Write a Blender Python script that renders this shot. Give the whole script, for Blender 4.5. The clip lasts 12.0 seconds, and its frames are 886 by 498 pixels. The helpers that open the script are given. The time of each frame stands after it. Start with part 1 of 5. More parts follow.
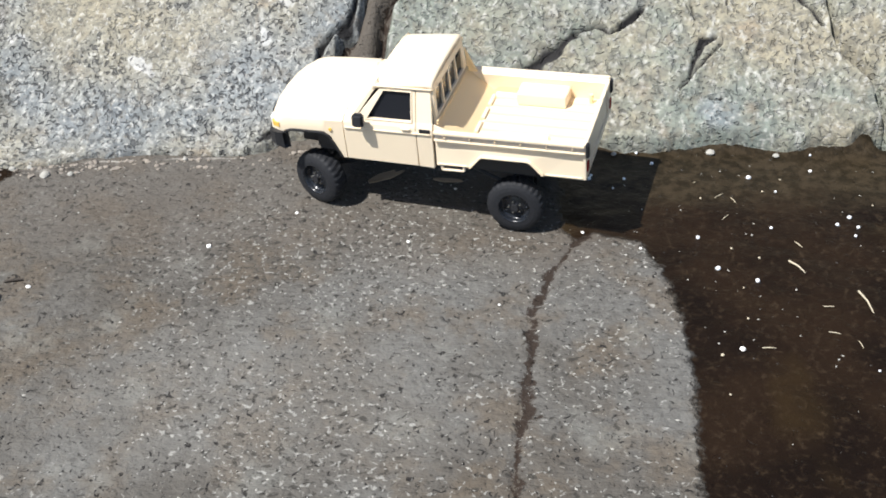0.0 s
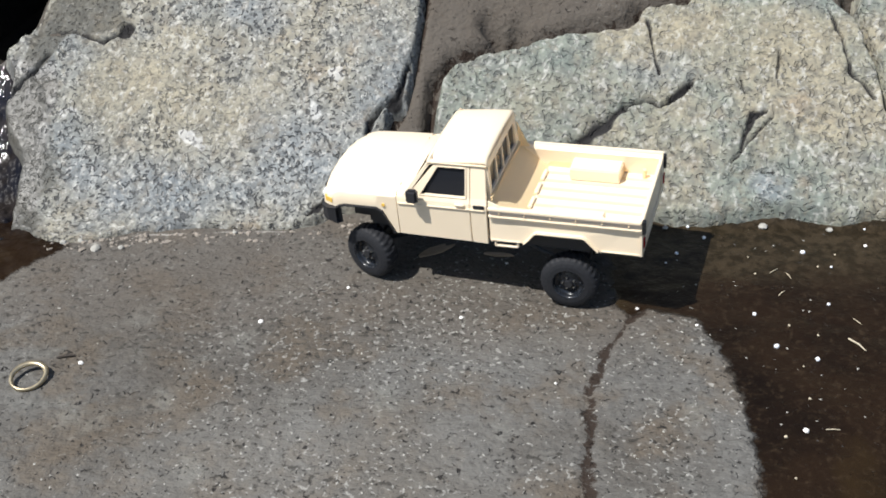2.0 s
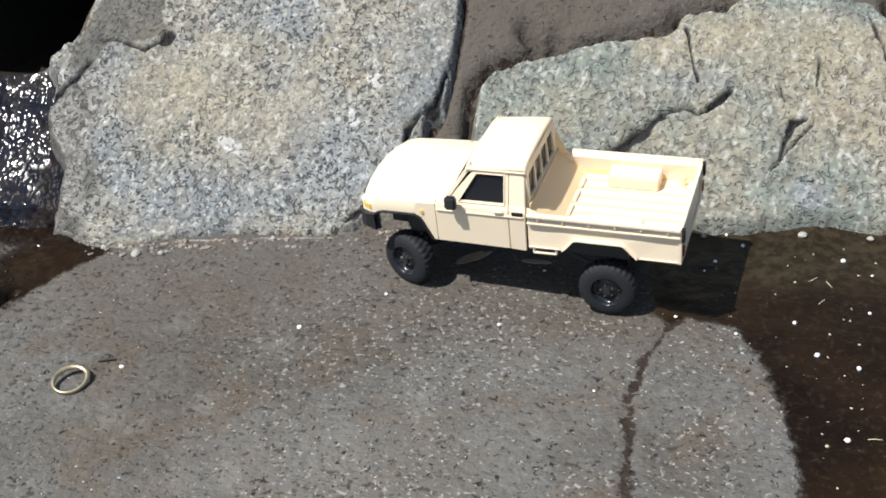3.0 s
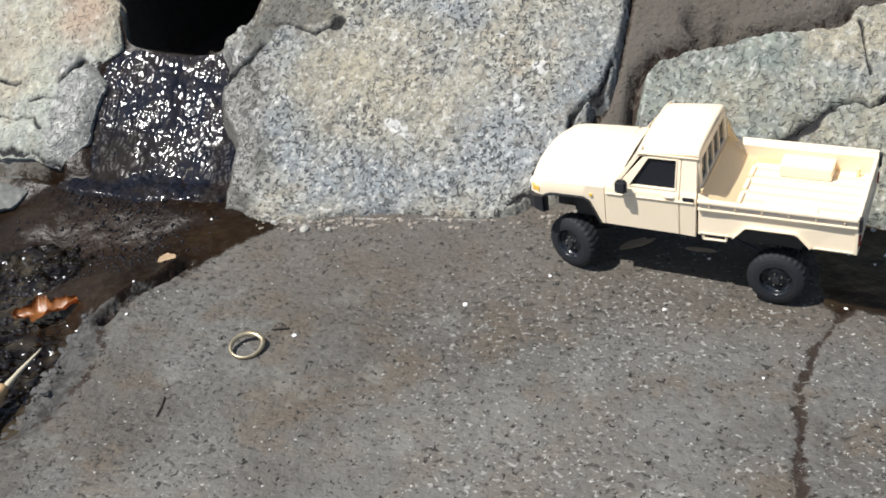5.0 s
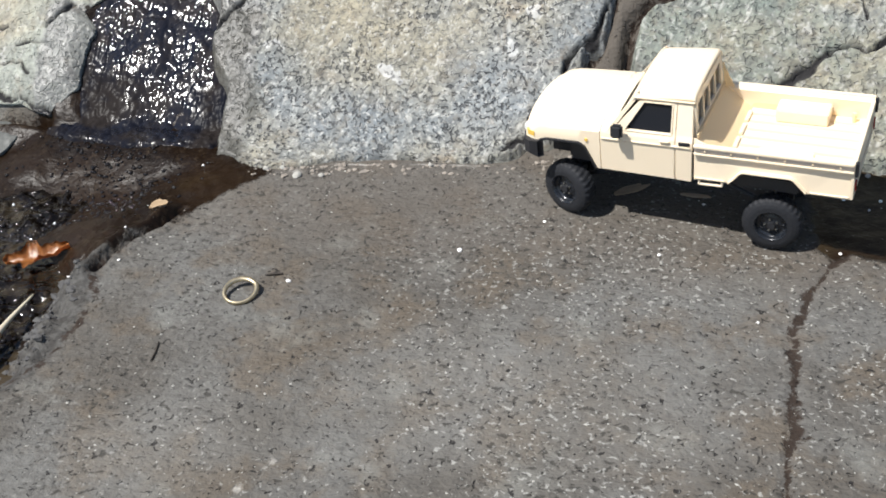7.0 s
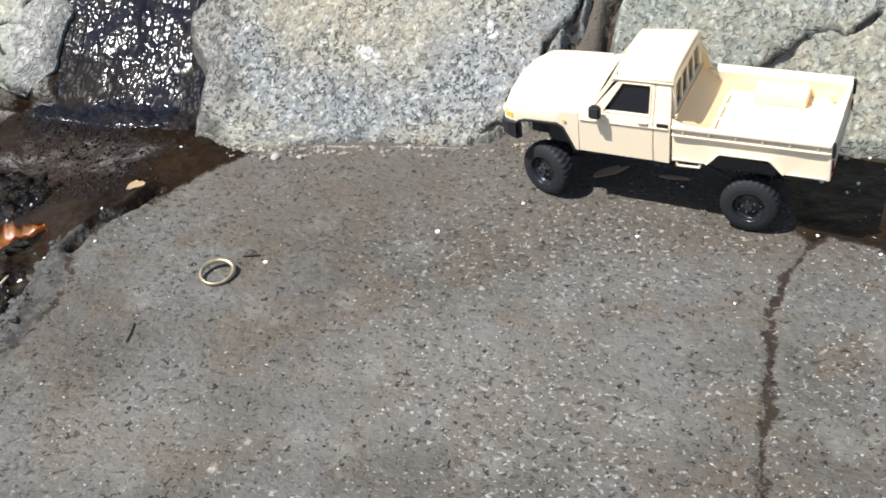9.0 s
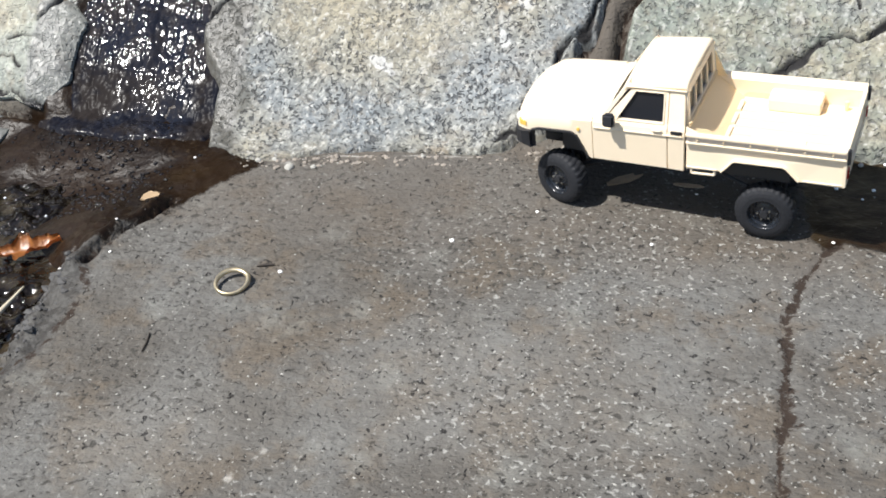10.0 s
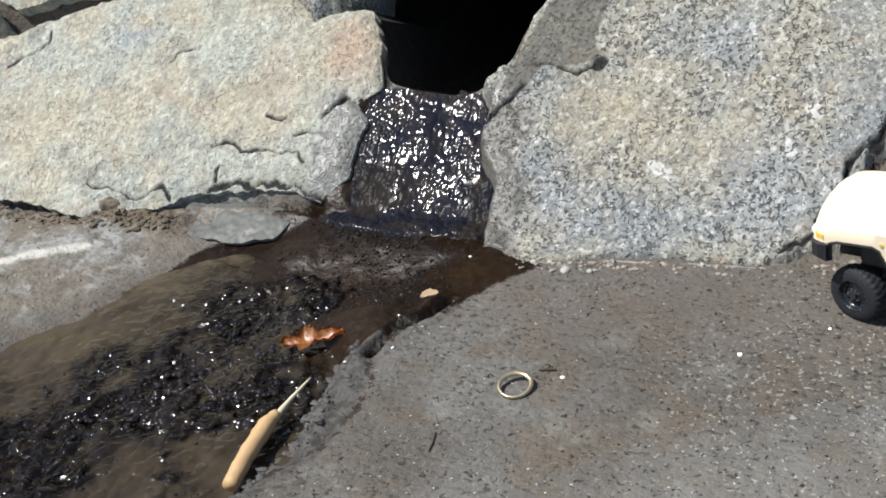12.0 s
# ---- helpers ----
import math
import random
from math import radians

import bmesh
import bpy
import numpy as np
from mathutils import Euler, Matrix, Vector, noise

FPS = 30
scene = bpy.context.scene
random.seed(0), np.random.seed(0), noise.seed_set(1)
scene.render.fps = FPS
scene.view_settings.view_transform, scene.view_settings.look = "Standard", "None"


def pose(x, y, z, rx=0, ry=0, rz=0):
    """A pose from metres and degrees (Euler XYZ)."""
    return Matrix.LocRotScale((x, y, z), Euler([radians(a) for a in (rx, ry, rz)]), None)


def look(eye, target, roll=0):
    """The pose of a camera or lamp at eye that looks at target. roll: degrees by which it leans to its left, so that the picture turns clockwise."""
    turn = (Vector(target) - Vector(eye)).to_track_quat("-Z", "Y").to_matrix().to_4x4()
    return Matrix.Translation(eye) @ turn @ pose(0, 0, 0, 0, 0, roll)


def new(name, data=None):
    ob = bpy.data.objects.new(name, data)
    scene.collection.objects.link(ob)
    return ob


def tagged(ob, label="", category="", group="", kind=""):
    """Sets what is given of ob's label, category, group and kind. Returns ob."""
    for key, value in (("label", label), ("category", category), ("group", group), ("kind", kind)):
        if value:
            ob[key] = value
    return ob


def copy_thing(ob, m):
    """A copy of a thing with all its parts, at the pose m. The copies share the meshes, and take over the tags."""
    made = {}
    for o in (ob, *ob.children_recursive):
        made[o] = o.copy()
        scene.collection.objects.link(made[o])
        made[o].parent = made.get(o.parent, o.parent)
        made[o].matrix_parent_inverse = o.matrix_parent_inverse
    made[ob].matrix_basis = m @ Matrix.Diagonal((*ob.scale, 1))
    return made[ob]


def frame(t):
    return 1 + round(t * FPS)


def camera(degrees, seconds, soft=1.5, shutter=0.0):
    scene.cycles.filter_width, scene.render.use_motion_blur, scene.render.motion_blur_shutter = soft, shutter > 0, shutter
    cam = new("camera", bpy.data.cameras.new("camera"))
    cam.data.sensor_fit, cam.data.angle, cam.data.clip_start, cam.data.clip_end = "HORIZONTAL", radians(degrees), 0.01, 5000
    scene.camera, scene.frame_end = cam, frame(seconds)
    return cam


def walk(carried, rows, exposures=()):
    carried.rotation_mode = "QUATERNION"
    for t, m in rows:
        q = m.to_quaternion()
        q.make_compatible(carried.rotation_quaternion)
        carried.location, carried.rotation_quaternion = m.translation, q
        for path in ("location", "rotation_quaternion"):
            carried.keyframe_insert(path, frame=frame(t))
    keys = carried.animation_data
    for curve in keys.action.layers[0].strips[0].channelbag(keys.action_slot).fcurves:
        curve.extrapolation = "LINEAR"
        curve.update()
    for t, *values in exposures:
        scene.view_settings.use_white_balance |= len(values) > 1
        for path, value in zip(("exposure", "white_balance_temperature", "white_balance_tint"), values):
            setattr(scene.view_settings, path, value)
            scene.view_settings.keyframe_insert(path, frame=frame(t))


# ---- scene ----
cam = camera(41.8, 12.0, soft=1.8)
PATH = [
    (0, (0.074, -0.529, 0.392), (-0.09, 1.066, -0.803), -2.3),
    (0.5, (0.079, -0.529, 0.387), (-0.012, 1.06, -0.825), -1.7),
    (1, (0.061, -0.516, 0.404), (-0.065, 1.11, -0.753), -2.3),
    (1.1, (0.054, -0.521, 0.4), (-0.09, 1.132, -0.717), -2.2),
    (1.5, (0.057, -0.524, 0.397), (-0.166, 1.135, -0.698), -3.5),
    (2, (0.056, -0.521, 0.399), (-0.148, 1.128, -0.715), -2.9),
    (2.5, (0.052, -0.522, 0.399), (-0.167, 1.137, -0.697), -3.2),
    (3, (0.052, -0.523, 0.399), (-0.205, 1.128, -0.7), -3.6),
    (3.5, (0.041, -0.527, 0.395), (-0.248, 1.122, -0.698), -3.4),
    (3.7, (0.035, -0.531, 0.394), (-0.276, 1.121, -0.69), -3.2),
    (5.3, (0.022, -0.543, 0.396), (-0.435, 1.07, -0.695), -5.5),
    (5.5, (0.021, -0.542, 0.396), (-0.428, 1.065, -0.706), -5.3),
    (6, (0.024, -0.541, 0.395), (-0.424, 1.055, -0.725), -5.3),
    (6.5, (0.022, -0.543, 0.393), (-0.413, 1.048, -0.739), -5.1),
    (7, (0.019, -0.544, 0.391), (-0.403, 1.036, -0.761), -4.9),
    (9, (0.024, -0.544, 0.386), (-0.375, 1.03, -0.783), -4.4),
    (9.5, (0.02, -0.545, 0.384), (-0.36, 1.03, -0.789), -4.0),
    (10, (0.022, -0.545, 0.385), (-0.396, 1.036, -0.767), -5.0),
    (10.1, (0.013, -0.544, 0.387), (-0.414, 1.046, -0.749), -5.2),
    (10.3, (0.007, -0.544, 0.404), (-0.515, 1.052, -0.682), -7.7),
    (10.5, (0.008, -0.545, 0.395), (-0.618, 1.074, -0.6), -9.5),
    (11, (-0.017, -0.55, 0.398), (-0.741, 1.055, -0.551), -9.0),
    (11.5, (-0.027, -0.551, 0.394), (-0.792, 1.021, -0.577), -9.0),
    (12, (-0.028, -0.551, 0.396), (-0.779, 1.016, -0.594), -8.3),
]
# the film brightens and darkens slightly on the way
EXPOSURE = [(0, 0.58), (1, 0.6), (1.5, 0.37), (2.5, 0.37), (3.5, 0.42), (5.5, 0.46), (7, 0.53), (9, 0.68), (10, 0.7), (10.5, 0.51), (11, 0.44), (12, 0.5)]
walk(cam, [(t, look(eye, target, roll)) for t, eye, target, roll in PATH], EXPOSURE)

# ---- light ----
SUN_FROM = Vector((-0.50, -0.33, 1.0)).normalized()
world = bpy.data.worlds.new("sky")
scene.world = world
world.use_nodes = True
wt = world.node_tree
sky = wt.nodes.new("ShaderNodeTexSky")
sky.sky_type = "NISHITA"
sky.sun_disc = False
sky.sun_elevation = math.asin(SUN_FROM.z)
sky.sun_rotation = math.atan2(SUN_FROM.x, SUN_FROM.y)
wt.links.new(sky.outputs[0], wt.nodes["Background"].inputs[0])
wt.nodes["Background"].inputs[1].default_value = 0.088
sun = new("sun", bpy.data.lights.new("sun", "SUN"))
sun.data.energy, sun.data.angle, sun.data.color = 4.8, radians(0.53), (1.0, 0.975, 0.94)
sun.matrix_world = look(SUN_FROM * 5, (0, 0, 0))

# ---- materials ----


class Mat:
    """A small builder for node materials."""

    def __init__(self, name, rough=0.8, metal=0.0, spec=0.5):
        self.m = bpy.data.materials.new(name)
        self.m.use_nodes = True
        self.t = self.m.node_tree
        self.b = self.t.nodes["Principled BSDF"]
        self.b.inputs["Roughness"].default_value = rough
        self.b.inputs["Metallic"].default_value = metal
        self.b.inputs["Specular IOR Level"].default_value = spec
        self.c = self.t.nodes.new("ShaderNodeTexCoord").outputs["Object"]

    def put(self, key, value):
        sock = self.b.inputs[key]
        if isinstance(value, bpy.types.NodeSocket):
            self.t.links.new(value, sock)
        else:
            sock.default_value = value
        return self

    def link(self, node, key, value):
        sock = node.inputs[key]
        if isinstance(value, bpy.types.NodeSocket):
            self.t.links.new(value, sock)
        elif isinstance(value, tuple) and len(value) == 3 and sock.type == "RGBA":
            sock.default_value = (*value, 1)
        else:
            sock.default_value = value

    def noise(self, scale, detail=3.0, rough=0.55, warp=0.0, shift=0.0, stretch=None):
        n = self.t.nodes.new("ShaderNodeTexNoise")
        n.inputs["Scale"].default_value, n.inputs["Detail"].default_value = scale, detail
        n.inputs["Roughness"].default_value, n.inputs["Distortion"].default_value = rough, warp
        mp = self.t.nodes.new("ShaderNodeMapping")
        mp.inputs["Location"].default_value = (shift, shift * 0.7, shift * 0.3)
        if stretch:
            mp.inputs["Scale"].default_value = stretch
        self.t.links.new(self.c, mp.inputs["Vector"])
        self.t.links.new(mp.outputs[0], n.inputs["Vector"])
        return n.outputs[0]

    def cells(self, scale, feature="F1", out="Distance", shift=0.0):
        n = self.t.nodes.new("ShaderNodeTexVoronoi")
        n.feature = feature
        n.inputs["Scale"].default_value = scale
        mp = self.t.nodes.new("ShaderNodeMapping")
        mp.inputs["Location"].default_value = (shift, shift * 0.7, shift * 0.3)
        self.t.links.new(self.c, mp.inputs["Vector"])
        self.t.links.new(mp.outputs[0], n.inputs["Vector"])
        return n.outputs[out]

    def field(self, name):
        n = self.t.nodes.new("ShaderNodeAttribute")
        n.attribute_name = name
        return n.outputs["Fac"]

    def ramp(self, value, lo, hi, a=0.0, b=1.0):
        n = self.t.nodes.new("ShaderNodeMapRange")
        n.interpolation_type = "SMOOTHSTEP"
        for k, v in (("Value", value), ("From Min", lo), ("From Max", hi), ("To Min", a), ("To Max", b)):
            self.link(n, k, v)
        return n.outputs[0]

    def math(self, op, a, b=0.0):
        n = self.t.nodes.new("ShaderNodeMath")
        n.operation = op
        self.link(n, 0, a)
        self.link(n, 1, b)
        return n.outputs[0]

    def mix(self, fac, a, b):
        n = self.t.nodes.new("ShaderNodeMix")
        n.data_type = "RGBA"
        for sock, v in ((n.inputs[0], fac), (n.inputs[6], a), (n.inputs[7], b)):
            if isinstance(v, bpy.types.NodeSocket):
                self.t.links.new(v, sock)
            else:
                sock.default_value = (*v, 1) if isinstance(v, tuple) else v
        return n.outputs[2]

    def bump(self, height, strength=0.5, distance=0.001, under=None):
        n = self.t.nodes.new("ShaderNodeBump")
        n.inputs["Strength"].default_value, n.inputs["Distance"].default_value, n.invert = abs(strength), distance, strength < 0
        self.t.links.new(height, n.inputs["Height"])
        if under:
            self.t.links.new(under, n.inputs["Normal"])
        self.t.links.new(n.outputs[0], self.b.inputs["Normal"])
        return n.outputs[0]


def granite(name, warm, grey, blue, shift, grain=1.0, speck=1.0):
    k = Mat(name, 0.82, spec=0.35)
    col = k.mix(k.ramp(k.noise(11, 5, shift=shift), 0.42, 0.6), warm, grey)
    col = k.mix(k.ramp(k.noise(13, 6, 0.65, shift=shift + 3), 0.46, 0.68, 0, 0.8), col, blue)
    col = k.mix(k.ramp(k.noise(38, 4, shift=shift + 5), 0.56, 0.7, 0, 0.5), col, (0.3, 0.23, 0.155))
    col = k.mix(k.ramp(k.noise(26, 5, 0.6, shift=shift + 6), 0.54, 0.68, 0, 0.5), col, (0.16, 0.16, 0.145))
    col = k.mix(k.ramp(k.noise(170 * grain, 3, 0.6, 0.6, shift), 0.3, 0.7), k.mix(0.5, col, (0.1, 0.1, 0.095)), col)
    rough = k.noise(200 * grain, 3, 0.6, 0.9, shift + 1, (1, 1.25, 1.25))
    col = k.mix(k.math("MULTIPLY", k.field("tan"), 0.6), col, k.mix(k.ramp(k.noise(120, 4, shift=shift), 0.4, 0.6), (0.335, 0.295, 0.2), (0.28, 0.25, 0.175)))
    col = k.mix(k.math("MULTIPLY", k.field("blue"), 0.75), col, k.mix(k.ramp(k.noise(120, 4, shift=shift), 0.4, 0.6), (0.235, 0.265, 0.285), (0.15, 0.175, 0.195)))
    pits = k.ramp(rough, 0.38, 0.44, 1, 0)
    fine = k.ramp(k.noise(380 * grain, 2, 0.55, 0.2, shift + 4), 0.3, 0.46, 1, 0)
    col = k.mix(k.math("MULTIPLY", pits, 0.5 * speck), col, (0.05, 0.052, 0.052))
    col = k.mix(k.math("MULTIPLY", fine, 0.5 * speck), col, (0.07, 0.072, 0.072))
    white = k.ramp(k.noise(300 * grain, 2, 0.5, 0.2, shift + 2), 0.59, 0.69)
    col = k.mix(k.math("MULTIPLY", white, 0.42 * speck), col, (0.58, 0.57, 0.53))
    col = k.mix(k.ramp(k.noise(85, 4, 0.6, 0.6, shift + 8), 0.53, 0.66, 0, 0.3), col, (0.19, 0.155, 0.105))
    damp = k.ramp(k.math("ADD", k.field("damp"), k.math("MULTIPLY", k.noise(60, 4), 0.5)), 0.55, 0.85)
    col = k.mix(k.math("MULTIPLY", damp, 0.7), col, (0.125, 0.125, 0.122))
    rust = k.ramp(k.math("ADD", k.field("rust"), k.math("MULTIPLY", k.noise(50, 4, shift=5), 0.5)), 0.45, 1.15, 0, 0.75)
    col = k.mix(rust, col, (0.3, 0.215, 0.155))
    # short curved cuts between the crystals, and pale flakes beside them
    flake = k.math("MULTIPLY", k.ramp(k.math("ABSOLUTE", k.math("SUBTRACT", k.noise(210 * grain, 1, 0.4, 0.5, shift + 11), 0.5)), 0.012, 0.05, 1, 0), k.ramp(k.noise(150 * grain, 1, 0.4, 0.3, shift + 12), 0.53, 0.6))
    col = k.mix(k.math("MULTIPLY", flake, 0.32 * speck), col, (0.6, 0.6, 0.55))
    strokes = None
    for more, turn in ((13, (1.0, 0.75, 0.75)), (17, (0.8, 1.1, 1.1))):
        line = k.ramp(k.math("ABSOLUTE", k.math("SUBTRACT", k.noise(275 * grain, 0, 0.4, 0.0, shift + more, turn), 0.5)), 0.03, 0.1, 1, 0)
        line = k.math("MULTIPLY", line, k.ramp(k.noise(270 * grain, 0, 0.4, 0.0, shift + more + 1), 0.56, 0.63))
        strokes = line if strokes is None else k.math("MAXIMUM", strokes, line)
    strokes = k.math("MULTIPLY", strokes, k.ramp(k.math("ADD", k.noise(24, 3, shift=shift + 15), k.math("MULTIPLY", k.math("SUBTRACT", k.field("blue"), k.field("tan")), 0.14)), 0.34, 0.56, 0.35, 1.0))
    col = k.mix(k.ramp(k.math("ADD", k.field("quartz"), k.math("MULTIPLY", k.math("SUBTRACT", k.noise(160, 3, shift=shift), 0.5), 1.2)), 0.35, 0.6, 0, 0.5), col, (0.6, 0.6, 0.58))
    col = k.mix(k.math("MULTIPLY", strokes, 0.8 * speck ** 2.2), col, (0.022, 0.023, 0.026))
    col = k.mix(k.field("chip"), col, (0.6, 0.59, 0.54))
    col = k.mix(k.field("grain"), col, (0.03, 0.032, 0.035))
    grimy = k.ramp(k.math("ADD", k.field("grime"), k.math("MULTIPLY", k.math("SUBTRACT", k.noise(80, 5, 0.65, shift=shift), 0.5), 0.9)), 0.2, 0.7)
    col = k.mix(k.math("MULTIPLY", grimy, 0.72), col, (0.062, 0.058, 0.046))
    col = k.mix(k.field("crack"), col, (0.016, 0.015, 0.015))
    k.put("Base Color", col)
    k.put("Roughness", k.ramp(damp, 0, 1, 0.82, 0.4))
    u = k.bump(k.noise(70, 5, 0.65, 0.4, shift), 0.5, 0.0036)
    u = k.bump(rough, 0.35, 0.002, u)
    k.bump(strokes, -0.8, 0.0012, u)
    return k.m


GRANITE_MID = granite("granite_mid", (0.315, 0.295, 0.23), (0.242, 0.25, 0.23), (0.164, 0.19, 0.208), 0.0, 1.0, 0.97)
GRANITE_RIGHT = granite("granite_right", (0.315, 0.286, 0.205), (0.22, 0.242, 0.2), (0.178, 0.214, 0.19), 21.0, 0.85, 0.74)
GRANITE_LEFT = granite("granite_left", (0.385, 0.36, 0.272), (0.36, 0.377, 0.32), (0.315, 0.35, 0.318), 43.0, 0.95, 0.32)


def ground_material():
    k = Mat("slab", 0.85, spec=0.3)
    col = k.mix(k.ramp(k.noise(9, 5), 0.38, 0.62), (0.088, 0.080, 0.068), (0.132, 0.129, 0.119))
    col = k.mix(k.ramp(k.noise(24, 5, 0.65, shift=4), 0.46, 0.64, 0, 0.6), col, (0.112, 0.086, 0.058))
    col = k.mix(k.ramp(k.noise(22, 3, shift=14), 0.58, 0.72, 0, 0.5), col, (0.195, 0.195, 0.175))
    col = k.mix(k.ramp(k.noise(190, 4, 0.65, 0.5), 0.3, 0.7), k.mix(0.4, col, (0.04, 0.037, 0.034)), col)
    # broad paler areas put into the slab's colour
    pale_zone = k.ramp(k.math("ADD", k.field("pale_zone"), k.math("MULTIPLY", k.math("SUBTRACT", k.noise(30, 5, 0.6, shift=9), 0.5), 0.9)), 0.2, 0.9, 0, 0.28)
    col = k.mix(pale_zone, col, (0.2, 0.193, 0.176))
    # brightness gradient put into the colour: darker and browner towards the bank
    bank_gradient = k.ramp(k.math("ADD", k.field("bank_gradient"), k.math("MULTIPLY", k.math("SUBTRACT", k.noise(18, 5), 0.5), 1.4)), 0.25, 0.8, 0, 0.6)
    col = k.mix(bank_gradient, col, (0.09, 0.077, 0.063))
    where = k.ramp(k.noise(14, 4, shift=31), 0.36, 0.6, 0.02, -0.045)
    rough = k.math("ADD", k.noise(200, 3, 0.58, 0.25, 2, (1, 1.25, 1)), where)
    pits = k.ramp(rough, 0.32, 0.39, 1, 0)
    col = k.mix(k.math("MULTIPLY", pits, 0.75), col, (0.028, 0.026, 0.022))
    dents = k.ramp(k.noise(260, 2, 0.5, 1.2, 17), 0.29, 0.35, 1, 0)
    col = k.mix(k.math("MULTIPLY", dents, 0.88), col, (0.018, 0.016, 0.015))
    white = k.ramp(k.math("SUBTRACT", k.noise(330, 2, 0.5, 0.6, 5), where), 0.62, 0.74)
    col = k.mix(k.math("MULTIPLY", k.math("MULTIPLY", white, k.field("fleck")), 0.6), col, (0.36, 0.355, 0.325))
    # mortar between the stones, and the ledge beside the stream
    mortar = k.ramp(k.field("bank"), 0.0, 0.006)
    col = k.mix(k.math("MULTIPLY", mortar, 0.72), col, (0.08, 0.068, 0.055))
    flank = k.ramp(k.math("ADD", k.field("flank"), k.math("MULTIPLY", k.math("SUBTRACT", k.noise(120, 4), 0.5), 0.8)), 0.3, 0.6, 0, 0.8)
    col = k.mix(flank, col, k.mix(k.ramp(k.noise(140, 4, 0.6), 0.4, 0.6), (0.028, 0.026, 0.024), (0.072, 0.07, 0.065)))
    ledge = k.ramp(k.math("ADD", k.field("ledge"), k.math("MULTIPLY", k.noise(50, 4), 0.03)), 0.0, 0.045)
    lcol = k.mix(k.ramp(k.noise(22, 5, shift=8), 0.4, 0.62), (0.25, 0.252, 0.235), (0.16, 0.14, 0.112))
    lcol = k.mix(k.ramp(k.noise(180, 3, 0.6, 0.6, 3), 0.35, 0.6), k.mix(0.5, lcol, (0.07, 0.066, 0.058)), lcol)
    lcol = k.mix(k.ramp(k.noise(48, 5, 0.65, shift=19), 0.5, 0.62, 0, 0.6), lcol, (0.095, 0.08, 0.06))
    lcol = k.mix(k.ramp(k.noise(75, 4, 0.6, shift=23), 0.58, 0.68, 0, 0.5), lcol, (0.34, 0.335, 0.31))
    col = k.mix(ledge, col, lcol)
    earth = k.ramp(k.math("ADD", k.field("earth"), k.math("MULTIPLY", k.math("SUBTRACT", k.noise(60, 5, 0.65), 0.5), 1.2)), 0.35, 0.65, 0, 0.85)
    col = k.mix(earth, col, k.mix(k.ramp(k.noise(130, 4, 0.7), 0.4, 0.6), (0.05, 0.038, 0.027), (0.14, 0.11, 0.08)))
    moss = k.ramp(k.math("ADD", k.field("moss"), k.math("MULTIPLY", k.noise(110, 4, 0.7), 0.8)), 0.9, 1.25, 0, 0.8)
    col = k.mix(k.math("MULTIPLY", moss, 0.7), col, (0.1, 0.083, 0.04))
    streak = k.ramp(k.math("ADD", k.field("streak"), k.math("MULTIPLY", k.noise(110, 5, 0.7), 1.2)), 1.15, 1.75, 0, 0.8)
    col = k.mix(streak, col, (0.5, 0.48, 0.43))
    # wet film, brown with silt
    edge = k.math("MULTIPLY", k.math("SUBTRACT", k.noise(110, 5, 0.7), 0.5), 0.02)
    wet = k.ramp(k.math("ADD", k.field("wet"), edge), -0.0028, 0.0022)
    silt = k.mix(k.ramp(k.noise(16, 5, shift=6), 0.35, 0.65), (0.006, 0.0033, 0.0018), (0.0145, 0.008, 0.004))
    silt = k.mix(k.ramp(k.noise(240, 3, 0.7, 0.5), 0.5, 0.8), silt, (0.036, 0.024, 0.014))
    silt = k.mix(k.ramp(k.noise(9, 3, shift=2), 0.56, 0.7, 0, 0.6), silt, (0.034, 0.021, 0.007))
    film = k.ramp(k.math("ADD", k.field("film"), k.math("MULTIPLY", k.math("SUBTRACT", k.noise(26, 5, 0.65, shift=12), 0.5), 1.1)), 0.25, 1.0, 0, 0.8)
    silt = k.mix(film, silt, k.mix(k.ramp(k.noise(130, 4, 0.65), 0.4, 0.6), (0.018, 0.0135, 0.007), (0.042, 0.031, 0.018)))
    crack = k.ramp(k.math("ADD", k.field("crack"), k.math("MULTIPLY", k.math("SUBTRACT", k.noise(150, 5, 0.75, 0.8), 0.5), 3.4)), 0.45, 0.8)
    col = k.mix(k.math("MULTIPLY", crack, 0.93), col, (0.022, 0.013, 0.008))
    col = k.mix(wet, col, silt)
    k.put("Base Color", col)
    k.put("Roughness", k.ramp(wet, 0, 1, 0.85, 0.36))
    k.put("Specular IOR Level", k.ramp(wet, 0, 1, 0.3, 0.15))
    u = k.bump(k.noise(75, 5, 0.62, 0.3), 0.45, 0.0028)
    calm = k.ramp(wet, 0, 1, 1, 0.2)
    u = k.bump(k.math("MULTIPLY", rough, calm), 0.7, 0.0028, u)
    u = k.bump(k.math("MULTIPLY", dents, calm), -0.9, 0.0024, u)
    k.bump(k.math("MULTIPLY", k.noise(330, 3, 0.7, 0.4), calm), 0.35, 0.0009, u)
    return k.m


SLAB = ground_material()


